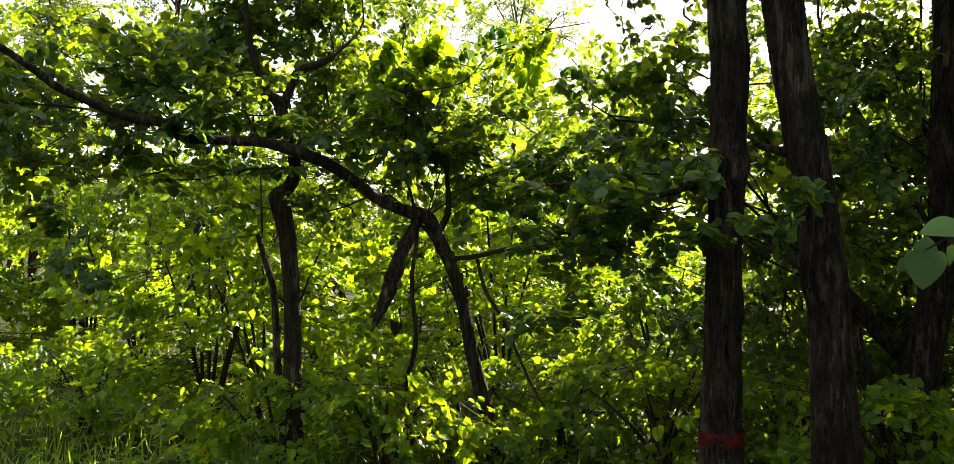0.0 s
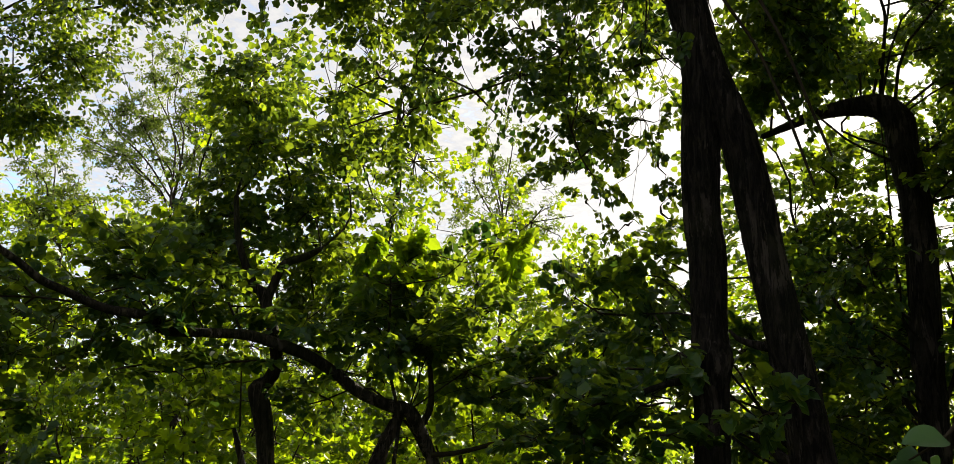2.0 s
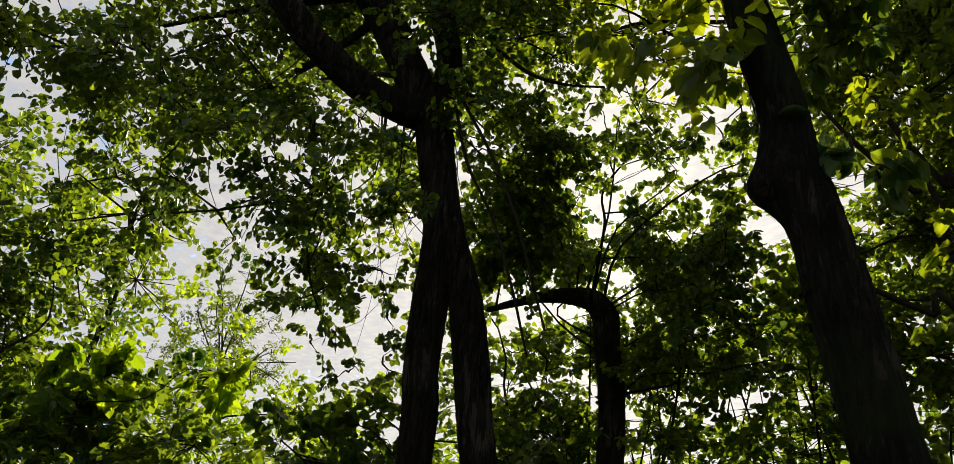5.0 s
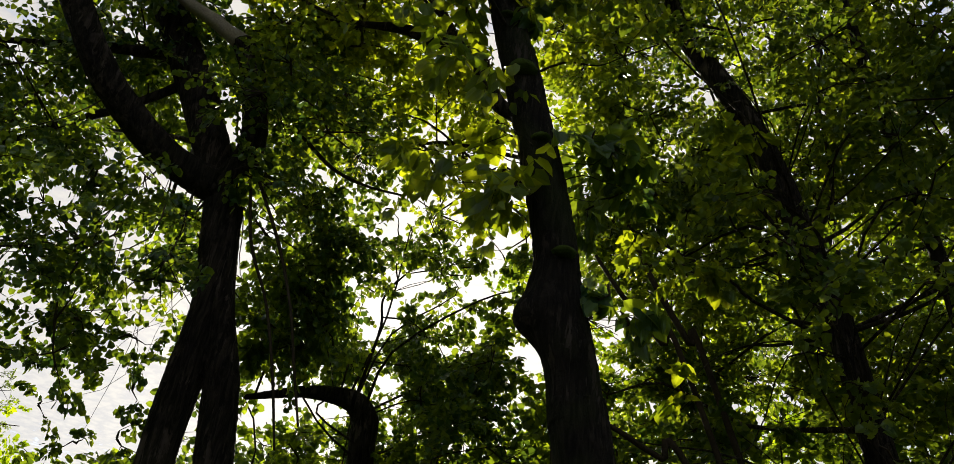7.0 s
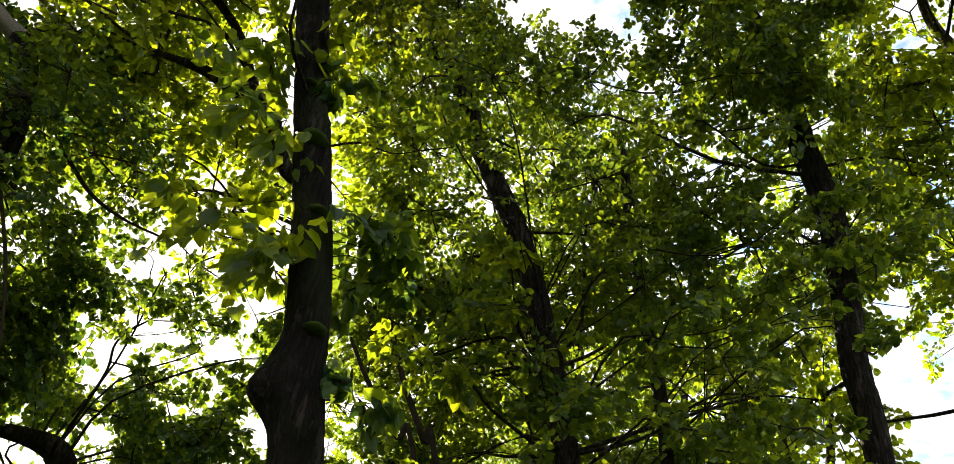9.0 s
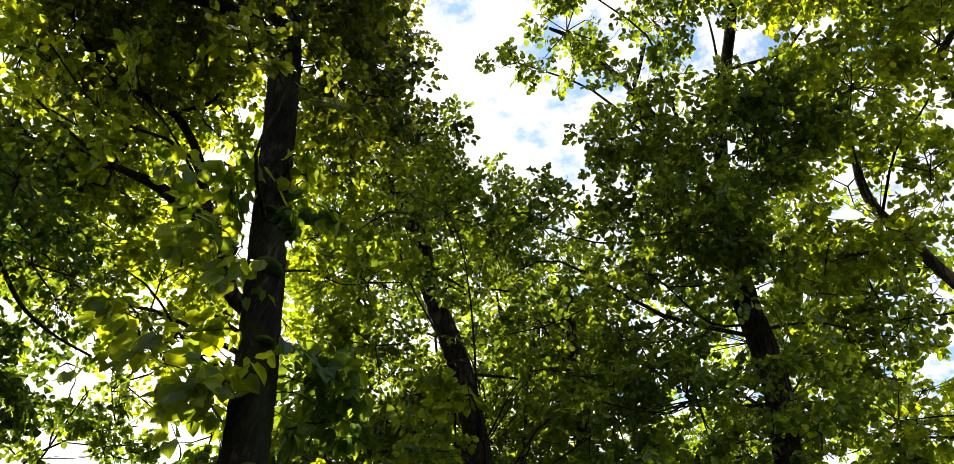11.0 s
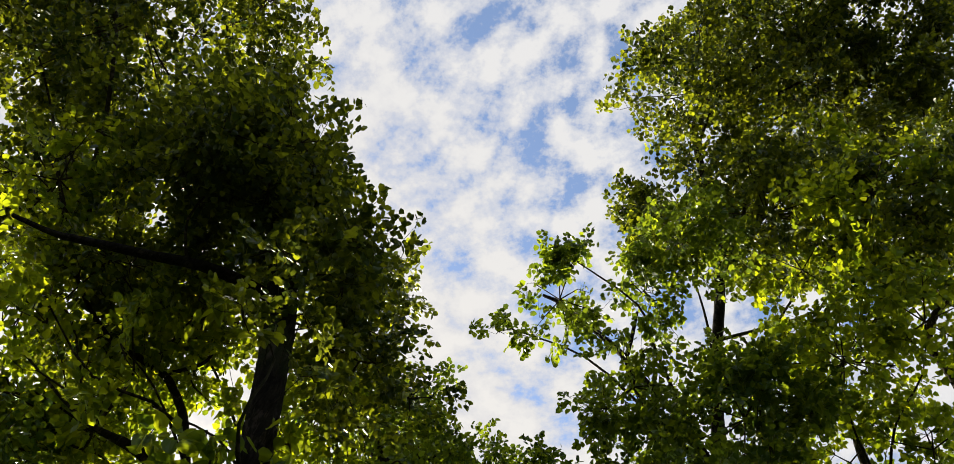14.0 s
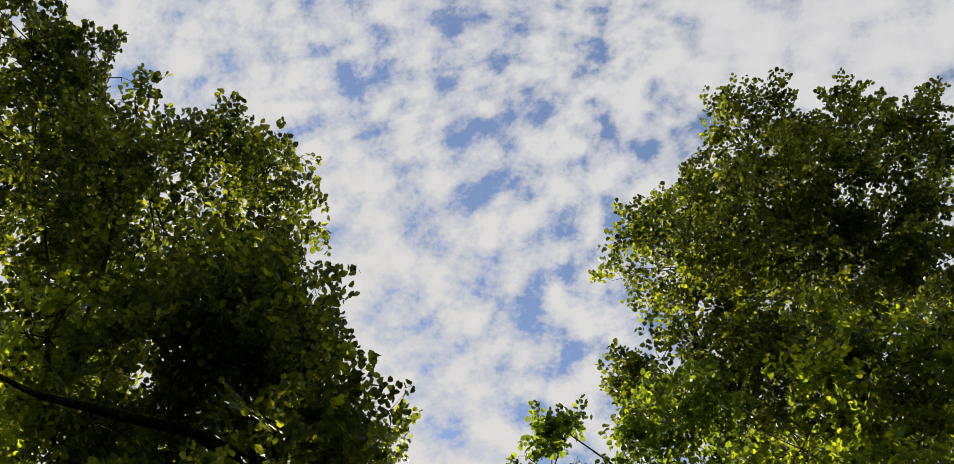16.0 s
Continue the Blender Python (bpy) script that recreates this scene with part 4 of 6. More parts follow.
CROOK_CROWN = [
    (-1.55, 7.15, 3.10, 0.66, 0.37, 2.0), (-1.80, 6.95, 2.54, 0.62, 0.22, 2.0), (-1.44, 6.68, 3.76, 0.72, 0.51, 2.4),
    (-1.71, 6.72, 4.34, 0.47, 0.37, 1.5), (-0.84, 7.01, 3.76, 0.42, 0.47, 1.4), (-2.01, 6.23, 1.98, 0.65, 0.21, 0.4),
    (-1.03, 6.49, 1.82, 0.28, 0.28, 1), (-1.23, 7.05, 2.74, 0.44, 0.30, 1.4),
    (-2.11, 6.46, 3.06, 0.31, 0.21, 1.4), (-1.78, 6.56, 3.22, 0.32, 0.21, 1.4), (-1.79, 6.46, 2.83, 0.31, 0.19, 1.3),
    (-1.24, 6.69, 3.25, 0.30, 0.22, 1.2)]
BOUGH_CROWN = [
    (-2.60, 5.28, 2.38, 0.59, 0.32, 1.8), (-2.11, 5.70, 2.53, 0.52, 0.28, 2), (-0.76, 6.48, 2.37, 0.46, 0.28, 2),
    (-0.12, 6.54, 2.29, 0.56, 0.38, 2.6), (0.21, 6.57, 1.92, 0.51, 0.23, 2.4), (-2.28, 5.06, 1.52, 0.19, 0.28, 0.7),
    (-2.71, 5.27, 1.96, 0.34, 0.25, 0.8), (-0.42, 6.83, 2.89, 0.44, 0.30, 1.2), (0.30, 6.84, 2.92, 0.30, 0.19, 0.7)]
BOUGH_FILL = [
    (-2.92, 5.69, 2.56, 0.36, 0.17, 1.5), (-2.46, 5.94, 2.60, 0.42, 0.17, 1.5), (-2.00, 6.49, 3.05, 0.40, 0.25, 1.5),
    (-1.83, 6.40, 1.82, 0.38, 0.23, 0.4), (-0.79, 6.72, 1.98, 0.34, 0.24, 1.7), (0.55, 6.73, 2.12, 0.39, 0.21, 2),
    (-2.17, 5.74, 2.04, 0.40, 0.17, 0.5), (-0.41, 6.88, 1.49, 0.34, 0.22, 1), (-2.80, 5.46, 1.70, 0.26, 0.22, 0.5)]
LEFT_CROWN = [
    (-4.05, 7.37, 4.54, 0.51, 0.64, 2.4), (-3.58, 7.48, 4.88, 0.51, 0.38, 1.2), (-3.19, 6.87, 5.33, 0.66, 0.42, 2.3),
    (-2.57, 7.04, 5.55, 0.48, 0.36, 1.8)]
ASH_TIPS = [(-4.19, 12.20, 7.47), (-4.91, 12.68, 7.44), (-5.17, 12.26, 6.84), (-3.86, 12.41, 7.12), (-3.71, 13.19, 6.73), (-5.47, 12.23, 6.30), (-3.38, 12.66, 5.79), (-4.61, 13.01, 7.07), (-4.95, 12.56, 6.18), (-4.02, 12.57, 6.09), (-4.91, 11.93, 5.40), (-5.81, 12.29, 5.84)]
YOUNG_ASH_TIPS = [(-6.31, 12.16, 5.23), (-6.39, 12.90, 5.65), (-5.89, 12.81, 5.28), (-6.38, 12.24, 4.75), (-6.26, 13.08, 4.97), (-5.73, 12.99, 4.75)]
THIN_ASH_TIPS = [(0.80, 13.28, 6.31), (0.48, 13.99, 6.14), (1.10, 13.66, 5.78), (0.13, 13.40, 5.58), (1.57, 14.01, 5.21), (-0.45, 13.79, 4.70), (-0.11, 13.50, 5.09), (1.38, 14.13, 4.81), (0.32, 13.90, 6.52), (0.88, 13.57, 5.18)]
SUNNY_CROWN = [
    (-1.59, 10.13, 5.49, 0.70, 0.93, 1.2), (-0.68, 11.43, 5.13, 0.93, 0.76, 1.2), (-3.77, 10.06, 3.72, 0.62, 0.46, 1.8),
    (-0.72, 10.78, 3.55, 0.70, 0.46, 1.8), (-3.65, 11.12, 3.94, 0.76, 0.51, 1.8), (-1.10, 10.76, 3.41, 0.85, 0.46, 1.8),
    (-2.98, 10.80, 5.74, 0.68, 0.76, 1.3), (-0.74, 9.79, 3.53, 0.77, 0.49, 1.5), (0.39, 9.92, 2.94, 0.77, 0.43, 1.5),
    (-4.58, 10.73, 4.01, 0.93, 0.51, 1.2), (-4.96, 9.67, 2.48, 0.70, 0.46, 1.2), (0.86, 10.65, 4.10, 0.85, 0.46, 1.2),
    (1.69, 10.66, 3.55, 0.70, 0.54, 1.2), (0.12, 11.29, 3.60, 0.73, 0.41, 1)]
GLOW_CROWN = [
    (-0.63, 6.10, 2.88, 0.17, 0.13, 1.4), (-0.46, 6.12, 2.82, 0.20, 0.14, 1.4), (-0.53, 6.11, 2.59, 0.23, 0.14, 1.3),
    (-0.34, 6.12, 2.64, 0.15, 0.14, 1.2), (-0.67, 6.10, 2.67, 0.15, 0.13, 1.2), (0.24, 6.04, 2.82, 0.17, 0.08, 1.2),
    (0.43, 6.03, 2.83, 0.14, 0.08, 1.2)]
GLADE_CROWN = [
    (1.23, 9.39, 2.49, 0.74, 0.41, 1.5), (1.77, 8.75, 2.81, 0.44, 0.57, 1.2), (1.54, 9.29, 2.51, 0.53, 0.34, 1.2),
    (3.65, 10.22, 2.89, 0.54, 0.46, 1.2), (4.98, 10.16, 2.96, 0.73, 0.41, 1.2), (3.32, 9.89, 1.95, 0.37, 0.44, 1)]

# ---- plan of the stems: x, y, z, radius ----
TWIN_LEFT = [
    (1.36, 4.81, 0.31, 0.122), (1.36, 4.81, 0.52, 0.115), (1.37, 4.81, 0.86, 0.105), (1.37, 4.81, 1.20, 0.098), (1.38, 4.81, 1.54, 0.097), (1.39, 4.80, 1.87, 0.097), (1.40, 4.80, 2.21, 0.098),
    (1.41, 4.80, 2.55, 0.105), (1.39, 4.80, 2.79, 0.103), (1.40, 4.80, 3.16, 0.109), (1.43, 4.79, 3.72, 0.114), (1.37, 4.81, 4.13, 0.118), (1.32, 4.82, 4.43, 0.122), (1.29, 4.83, 4.57, 0.115)]
TWIN_RIGHT = [
    (1.91, 4.57, 0.37, 0.129), (1.90, 4.57, 0.57, 0.122), (1.88, 4.58, 0.89, 0.113), (1.87, 4.59, 1.22, 0.110), (1.83, 4.60, 1.54, 0.113), (1.79, 4.62, 1.86, 0.114), (1.74, 4.63, 2.19, 0.106),
    (1.69, 4.65, 2.52, 0.105), (1.66, 4.66, 2.78, 0.108), (1.62, 4.68, 3.07, 0.106), (1.57, 4.69, 3.33, 0.097), (1.49, 4.72, 3.61, 0.085), (1.44, 4.74, 3.85, 0.075)]
TWIN_LIMB_A = [
    (1.28, 4.83, 4.50, 0.122), (1.12, 4.82, 4.51, 0.113), (0.87, 4.82, 4.57, 0.107), (0.61, 4.81, 4.72, 0.102), (0.34, 4.79, 4.93, 0.098), (0.10, 4.75, 5.21, 0.094), (-0.10, 4.70, 5.45, 0.087)]
TWIN_LIMB_B = [
    (1.28, 4.89, 4.59, 0.116), (1.14, 4.96, 4.91, 0.123), (0.97, 5.04, 5.29, 0.127), (0.74, 5.12, 5.71, 0.122), (0.52, 5.19, 6.11, 0.116), (0.22, 5.25, 6.59, 0.105), (-0.13, 5.30, 7.12, 0.089)]
TWIN_LIMB_C = [(1.29, 4.78, 4.52, 0.102), (1.35, 4.74, 4.73, 0.092), (1.35, 4.72, 4.92, 0.089), (1.29, 4.72, 5.17, 0.087), (1.19, 4.72, 5.45, 0.088), (1.08, 4.73, 5.62, 0.076)]
TWIN_DEAD = [(1.08, 4.73, 5.61, 0.068), (0.97, 4.75, 5.65, 0.055), (0.85, 4.77, 5.70, 0.051), (0.69, 4.80, 5.75, 0.042), (0.53, 4.82, 5.81, 0.033)]
TWIN_LONG = [(0.80, 5.09, 5.55, 0.052), (0.58, 5.17, 5.49, 0.042), (0.25, 5.24, 5.38, 0.033), (0.02, 5.30, 5.28, 0.026), (-0.24, 5.34, 5.17, 0.020), (-0.50, 5.38, 5.03, 0.013)]
TWIN_ARM = [(0.96, 5.11, 5.45, 0.036), (0.63, 5.26, 5.09, 0.030), (0.30, 5.39, 4.81, 0.025), (0.08, 5.50, 4.61, 0.019), (-0.11, 5.60, 4.49, 0.012)]
HANG_A = [(1.39, 4.60, 4.50, 0.010), (1.49, 4.56, 4.08, 0.011), (1.66, 4.50, 3.71, 0.009), (1.79, 4.45, 3.28, 0.009), (1.89, 4.41, 2.87, 0.007)]
HANG_B = [(1.42, 4.53, 4.49, 0.011), (1.62, 4.46, 4.10, 0.011), (1.77, 4.41, 3.72, 0.009), (1.87, 4.37, 3.35, 0.009), (1.96, 4.33, 3.01, 0.007)]
HANG_C = [(1.36, 4.71, 5.26, 0.019), (1.67, 4.69, 5.08, 0.017), (1.92, 4.67, 4.94, 0.015), (2.18, 4.64, 4.91, 0.011), (2.45, 4.59, 4.94, 0.009)]
HOOK = [
    (3.15, 6.25, -0.08, 0.145), (3.17, 6.24, 0.46, 0.154), (3.21, 6.22, 0.73, 0.136), (3.28, 6.19, 1.08, 0.122), (3.32, 6.16, 1.52, 0.104), (3.33, 6.16, 1.95, 0.100), (3.33, 6.16, 2.10, 0.111),
    (3.36, 6.14, 2.73, 0.110), (3.36, 6.14, 3.19, 0.107), (3.32, 6.16, 3.63, 0.110), (3.31, 6.17, 3.86, 0.116), (3.21, 6.22, 4.00, 0.098), (3.02, 6.31, 4.03, 0.069), (2.81, 6.41, 4.01, 0.050),
    (2.60, 6.50, 3.94, 0.035), (2.41, 6.57, 3.87, 0.023)]
HOOK_LOW = [(3.12, 6.27, 0.68, 0.066), (2.96, 6.31, 0.85, 0.062), (2.84, 6.34, 1.00, 0.058), (2.75, 6.35, 1.11, 0.054), (2.64, 6.38, 1.20, 0.045)]
HOOK_STEM = [(2.81, 5.86, 0.03, 0.050), (2.74, 5.90, 0.40, 0.050), (2.66, 5.93, 0.68, 0.042), (2.62, 5.95, 0.89, 0.034), (2.59, 5.96, 1.10, 0.017)]
HOOK_TOP = [
    (3.30, 6.40, 4.07, 0.018), (3.35, 6.38, 4.44, 0.014), (3.39, 6.35, 4.82, 0.012), (3.37, 6.36, 5.11, 0.010), (3.52, 6.28, 5.40, 0.008), (3.69, 6.19, 5.60, 0.007), (3.93, 6.04, 5.80, 0.005)]
HOOK_TOP_B = [(3.39, 6.35, 4.91, 0.008), (3.55, 6.26, 4.91, 0.008), (3.70, 6.17, 4.79, 0.008), (3.84, 6.09, 4.79, 0.006), (4.04, 5.96, 4.88, 0.004)]
MOSSY = [
    (2.60, 2.70, 2.69, 0.137), (2.57, 2.72, 2.85, 0.132), (2.53, 2.74, 3.11, 0.123), (2.47, 2.78, 3.44, 0.114), (2.43, 2.81, 3.81, 0.111), (2.36, 2.85, 4.17, 0.110), (2.28, 2.90, 4.55, 0.107),
    (2.19, 2.96, 4.97, 0.104), (2.16, 2.97, 5.05, 0.097), (2.06, 3.03, 5.52, 0.100), (1.95, 3.10, 6.05, 0.105), (1.80, 3.17, 6.65, 0.108), (1.70, 3.21, 6.94, 0.110), (1.52, 3.29, 7.48, 0.104),
    (1.23, 3.40, 8.22, 0.097), (0.83, 3.51, 9.05, 0.083), (0.35, 3.58, 9.63, 0.060)]
MOSSY_LIMB = [
    (1.72, 3.28, 6.97, 0.050), (1.45, 3.50, 7.01, 0.046), (1.21, 3.68, 6.94, 0.040), (1.00, 3.83, 6.79, 0.035), (0.82, 3.96, 6.68, 0.032), (0.65, 4.08, 6.57, 0.026), (0.53, 4.18, 6.52, 0.021),
    (0.31, 4.29, 6.44, 0.015)]
MOSSY_LIMB_B = [(0.19, 4.33, 10.34, 0.053), (-0.05, 4.26, 10.45, 0.046), (-0.35, 4.16, 10.57, 0.036), (-0.63, 4.03, 10.70, 0.027), (-0.84, 3.89, 10.86, 0.017)]
MOSSY_LIMB_C = [(0.08, 4.29, 10.40, 0.040), (-0.15, 4.35, 10.32, 0.036), (-0.48, 4.40, 10.21, 0.026), (-0.75, 4.47, 10.07, 0.016)]
BACK = [(3.07, 3.95, 5.58, 0.060), (2.96, 4.03, 5.66, 0.058), (2.84, 4.11, 5.76, 0.057), (2.71, 4.20, 6.08, 0.058), (2.57, 4.29, 6.23, 0.055), (2.38, 4.40, 6.28, 0.050), (2.17, 4.50, 6.33, 0.045), (1.96, 4.60, 6.30, 0.031), (1.85, 4.65, 6.28, 0.020)]
BACK_B = [
    (2.57, 4.29, 6.23, 0.036), (2.30, 4.47, 6.84, 0.036), (2.11, 4.60, 7.11, 0.034), (2.00, 4.68, 7.20, 0.032), (1.79, 4.79, 7.21, 0.029), (1.61, 4.88, 7.18, 0.024), (1.29, 5.01, 7.33, 0.019),
    (1.04, 5.10, 7.52, 0.015)]
BACK_TWIG = [(1.97, 4.60, 7.11, 0.019), (2.07, 4.55, 7.30, 0.017), (2.15, 4.51, 7.52, 0.015), (2.14, 4.52, 7.75, 0.011)]
BACK_TRUNK = [(3.73, 4.17, 4.03, 0.083), (3.62, 4.27, 4.67, 0.088), (3.52, 4.36, 5.41, 0.090), (3.36, 4.48, 6.36, 0.089), (3.09, 4.67, 7.60, 0.095), (2.81, 4.85, 8.88, 0.093), (1.86, 4.67, 10.16, 0.081), (1.13, 4.45, 10.83, 0.062)]
LEAN = [
    (5.40, 3.04, 4.27, 0.104), (5.33, 3.16, 4.83, 0.105), (5.29, 3.23, 5.21, 0.104), (5.23, 3.34, 5.81, 0.105), (5.10, 3.53, 6.54, 0.106), (4.99, 3.68, 6.97, 0.104), (4.81, 3.91, 7.58, 0.103),
    (4.60, 4.16, 8.42, 0.096), (4.15, 4.49, 9.02, 0.080), (3.86, 4.54, 9.25, 0.060), (3.40, 4.59, 9.61, 0.034)]
SLIM = [(6.27, 2.63, 4.56, 0.058), (6.25, 2.67, 5.23, 0.062), (6.21, 2.77, 5.98, 0.066), (6.16, 2.87, 6.90, 0.065), (6.12, 2.97, 7.63, 0.063), (6.05, 3.00, 8.33, 0.030)]
TALL = [
    (5.92, 0.97, 3.98, 0.089), (5.91, 0.97, 4.22, 0.091), (5.90, 0.98, 4.67, 0.093), (5.88, 1.02, 5.05, 0.100), (5.87, 1.00, 5.47, 0.101), (5.86, 0.99, 5.91, 0.105), (5.85, 0.99, 6.40, 0.113),
    (5.83, 1.04, 6.85, 0.117), (5.80, 1.12, 7.35, 0.117), (5.78, 1.17, 7.99, 0.117), (5.77, 1.18, 8.82, 0.081), (5.41, 1.03, 9.70, 0.066), (5.05, 0.80, 10.27, 0.060), (4.77, 0.62, 10.73, 0.059),
    (4.35, 0.47, 11.45, 0.054), (4.05, 0.37, 12.04, 0.048), (3.65, 0.27, 12.96, 0.043), (3.28, -0.19, 14.08, 0.035), (2.73, -0.62, 15.93, 0.030)]
TALL_ARM = [
    (5.77, 1.25, 8.89, 0.050), (5.48, 1.45, 9.48, 0.046), (5.14, 1.69, 9.85, 0.044), (4.91, 1.83, 10.11, 0.038), (4.60, 2.08, 10.40, 0.035), (4.29, 2.33, 10.65, 0.029), (4.11, 2.53, 10.73, 0.018)]
TALL_ARM_B = [(4.91, 1.83, 10.11, 0.028), (4.80, 1.71, 10.33, 0.024), (4.66, 1.58, 10.59, 0.018)]
TALL_FORK = [(4.76, 0.62, 10.71, 0.048), (4.62, 0.45, 10.95, 0.042), (4.52, 0.27, 11.16, 0.035), (4.32, 0.05, 11.51, 0.021)]
PALE = [
    (6.34, -0.87, 6.55, 0.054), (6.34, -0.74, 6.98, 0.054), (6.34, -0.56, 7.53, 0.053), (6.33, -0.36, 8.10, 0.055), (6.32, -0.17, 8.68, 0.054), (6.18, -0.11, 8.99, 0.047),
    (5.99, -0.12, 9.25, 0.042), (5.84, 0.02, 9.47, 0.037), (5.69, 0.23, 9.68, 0.030), (5.45, 0.44, 10.01, 0.024), (5.22, 0.61, 10.31, 0.014)]
PALE_FORK = [(5.90, -0.05, 9.34, 0.038), (5.81, -0.11, 9.47, 0.034), (5.71, -0.19, 9.62, 0.025), (5.60, -0.28, 9.77, 0.016)]
PALE_SIDE = [(5.86, -1.16, 9.11, 0.047), (5.72, -1.14, 9.32, 0.047), (5.55, -1.09, 9.58, 0.042), (5.40, -1.22, 9.75, 0.039), (5.30, -1.40, 9.84, 0.033), (5.17, -1.64, 9.93, 0.024)]
PALE_LOW = [(6.39, -0.33, 7.81, 0.031), (6.40, -0.16, 7.99, 0.028), (6.40, 0.01, 8.20, 0.023), (6.40, 0.23, 8.25, 0.015)]
CROOK = [
    (-1.35, 6.31, -0.09, 0.084), (-1.36, 6.31, 0.18, 0.080), (-1.35, 6.31, 0.63, 0.064), (-1.35, 6.31, 1.07, 0.060), (-1.38, 6.30, 1.52, 0.062), (-1.42, 6.29, 1.74, 0.073),
    (-1.45, 6.29, 1.86, 0.066), (-1.38, 6.30, 1.92, 0.049), (-1.33, 6.31, 2.05, 0.047), (-1.36, 6.30, 2.25, 0.044), (-1.42, 6.29, 2.47, 0.042), (-1.46, 6.28, 2.56, 0.040),
    (-1.52, 6.27, 2.62, 0.033), (-1.61, 6.25, 2.84, 0.026), (-1.65, 6.23, 3.03, 0.022), (-1.67, 6.23, 3.27, 0.018)]
CROOK_LIMB = [(-1.42, 6.29, 2.49, 0.035), (-1.37, 6.29, 2.63, 0.033), (-1.30, 6.29, 2.77, 0.031), (-1.15, 6.31, 2.83, 0.029), (-1.04, 6.31, 2.89, 0.018)]
CROOK_LOW = [(-1.45, 6.34, 0.44, 0.029), (-1.47, 6.33, 0.76, 0.027), (-1.49, 6.33, 1.16, 0.025), (-1.56, 6.31, 1.43, 0.022), (-1.60, 6.30, 1.58, 0.016)]
BOUGH_STEM = [
    (0.19, 6.50, -0.27, 0.057), (0.17, 6.50, -0.14, 0.055), (0.09, 6.50, 0.18, 0.055), (0.03, 6.50, 0.41, 0.053), (-0.04, 6.50, 0.69, 0.048), (-0.09, 6.50, 0.96, 0.046), (-0.16, 6.50, 1.24, 0.046),
    (-0.22, 6.50, 1.40, 0.048)]
BOUGH = [
    (-0.22, 6.50, 1.40, 0.050), (-0.30, 6.40, 1.58, 0.056), (-0.37, 6.31, 1.71, 0.051), (-0.54, 6.21, 1.76, 0.044), (-0.71, 6.11, 1.84, 0.041), (-0.86, 6.00, 1.96, 0.040),
    (-1.01, 5.88, 2.06, 0.039), (-1.16, 5.77, 2.12, 0.041), (-1.37, 5.63, 2.18, 0.036), (-1.56, 5.49, 2.18, 0.031), (-1.81, 5.32, 2.18, 0.030), (-1.86, 5.21, 2.25, 0.029),
    (-2.07, 5.03, 2.28, 0.027), (-2.24, 4.86, 2.36, 0.024), (-2.31, 4.73, 2.40, 0.023), (-2.38, 4.60, 2.48, 0.021), (-2.44, 4.46, 2.54, 0.019), (-2.56, 4.30, 2.63, 0.015)]
BOUGH_FORK = [(-0.30, 6.44, 1.58, 0.027), (-0.22, 6.45, 1.74, 0.025), (-0.22, 6.45, 1.97, 0.018), (-0.25, 6.44, 2.15, 0.011)]
SNAG = [(-0.43, 6.44, 1.70, 0.045), (-0.54, 6.39, 1.47, 0.054), (-0.62, 6.34, 1.25, 0.063), (-0.68, 6.30, 1.07, 0.049), (-0.76, 6.25, 0.89, 0.009)]
HANG_D = [(-0.00, 6.40, 1.40, 0.014), (0.07, 6.40, 1.15, 0.016), (0.21, 6.40, 0.93, 0.016), (0.30, 6.39, 0.70, 0.014), (0.42, 6.39, 0.44, 0.011), (0.50, 6.38, 0.31, 0.007)]
HANG_E = [(-0.21, 6.45, 1.40, 0.020), (0.00, 6.45, 1.42, 0.018), (0.35, 6.44, 1.51, 0.016), (0.62, 6.42, 1.60, 0.014), (0.97, 6.38, 1.72, 0.009)]
TWIN_STUB = [(1.37, 4.79, 1.91, 0.044), (1.23, 4.75, 1.86, 0.023), (1.10, 4.71, 1.83, 0.017), (0.91, 4.68, 1.77, 0.013), (0.71, 4.65, 1.72, 0.008)]
TWIN_STUB_B = [(1.80, 4.56, 1.41, 0.042), (1.70, 4.59, 1.44, 0.032), (1.62, 4.63, 1.52, 0.023), (1.54, 4.65, 1.59, 0.011)]
TWIN_STUB_C = [(1.69, 4.65, 2.03, 0.030), (1.60, 4.68, 2.05, 0.023), (1.53, 4.71, 2.08, 0.015), (1.48, 4.72, 2.13, 0.008)]
STEM_A = [(7.13, 2.34, 4.88, 0.031), (7.11, 2.37, 5.29, 0.033), (7.07, 2.51, 6.13, 0.032), (7.03, 2.62, 7.01, 0.028), (6.85, 2.63, 7.79, 0.020)]
STEM_B = [(4.61, 3.83, 4.07, 0.022), (4.49, 3.98, 4.34, 0.023), (4.30, 4.18, 4.70, 0.021), (4.13, 4.35, 5.09, 0.015)]
STEM_C = [(4.94, 3.91, 4.22, 0.025), (4.85, 4.03, 4.49, 0.026), (4.67, 4.23, 5.02, 0.025), (4.52, 4.39, 5.58, 0.016)]
STEM_D = [(4.27, 3.47, 3.14, 0.022), (4.12, 3.64, 3.30, 0.021), (4.02, 3.75, 3.39, 0.019), (3.90, 3.88, 3.50, 0.018), (3.77, 4.00, 3.53, 0.014)]
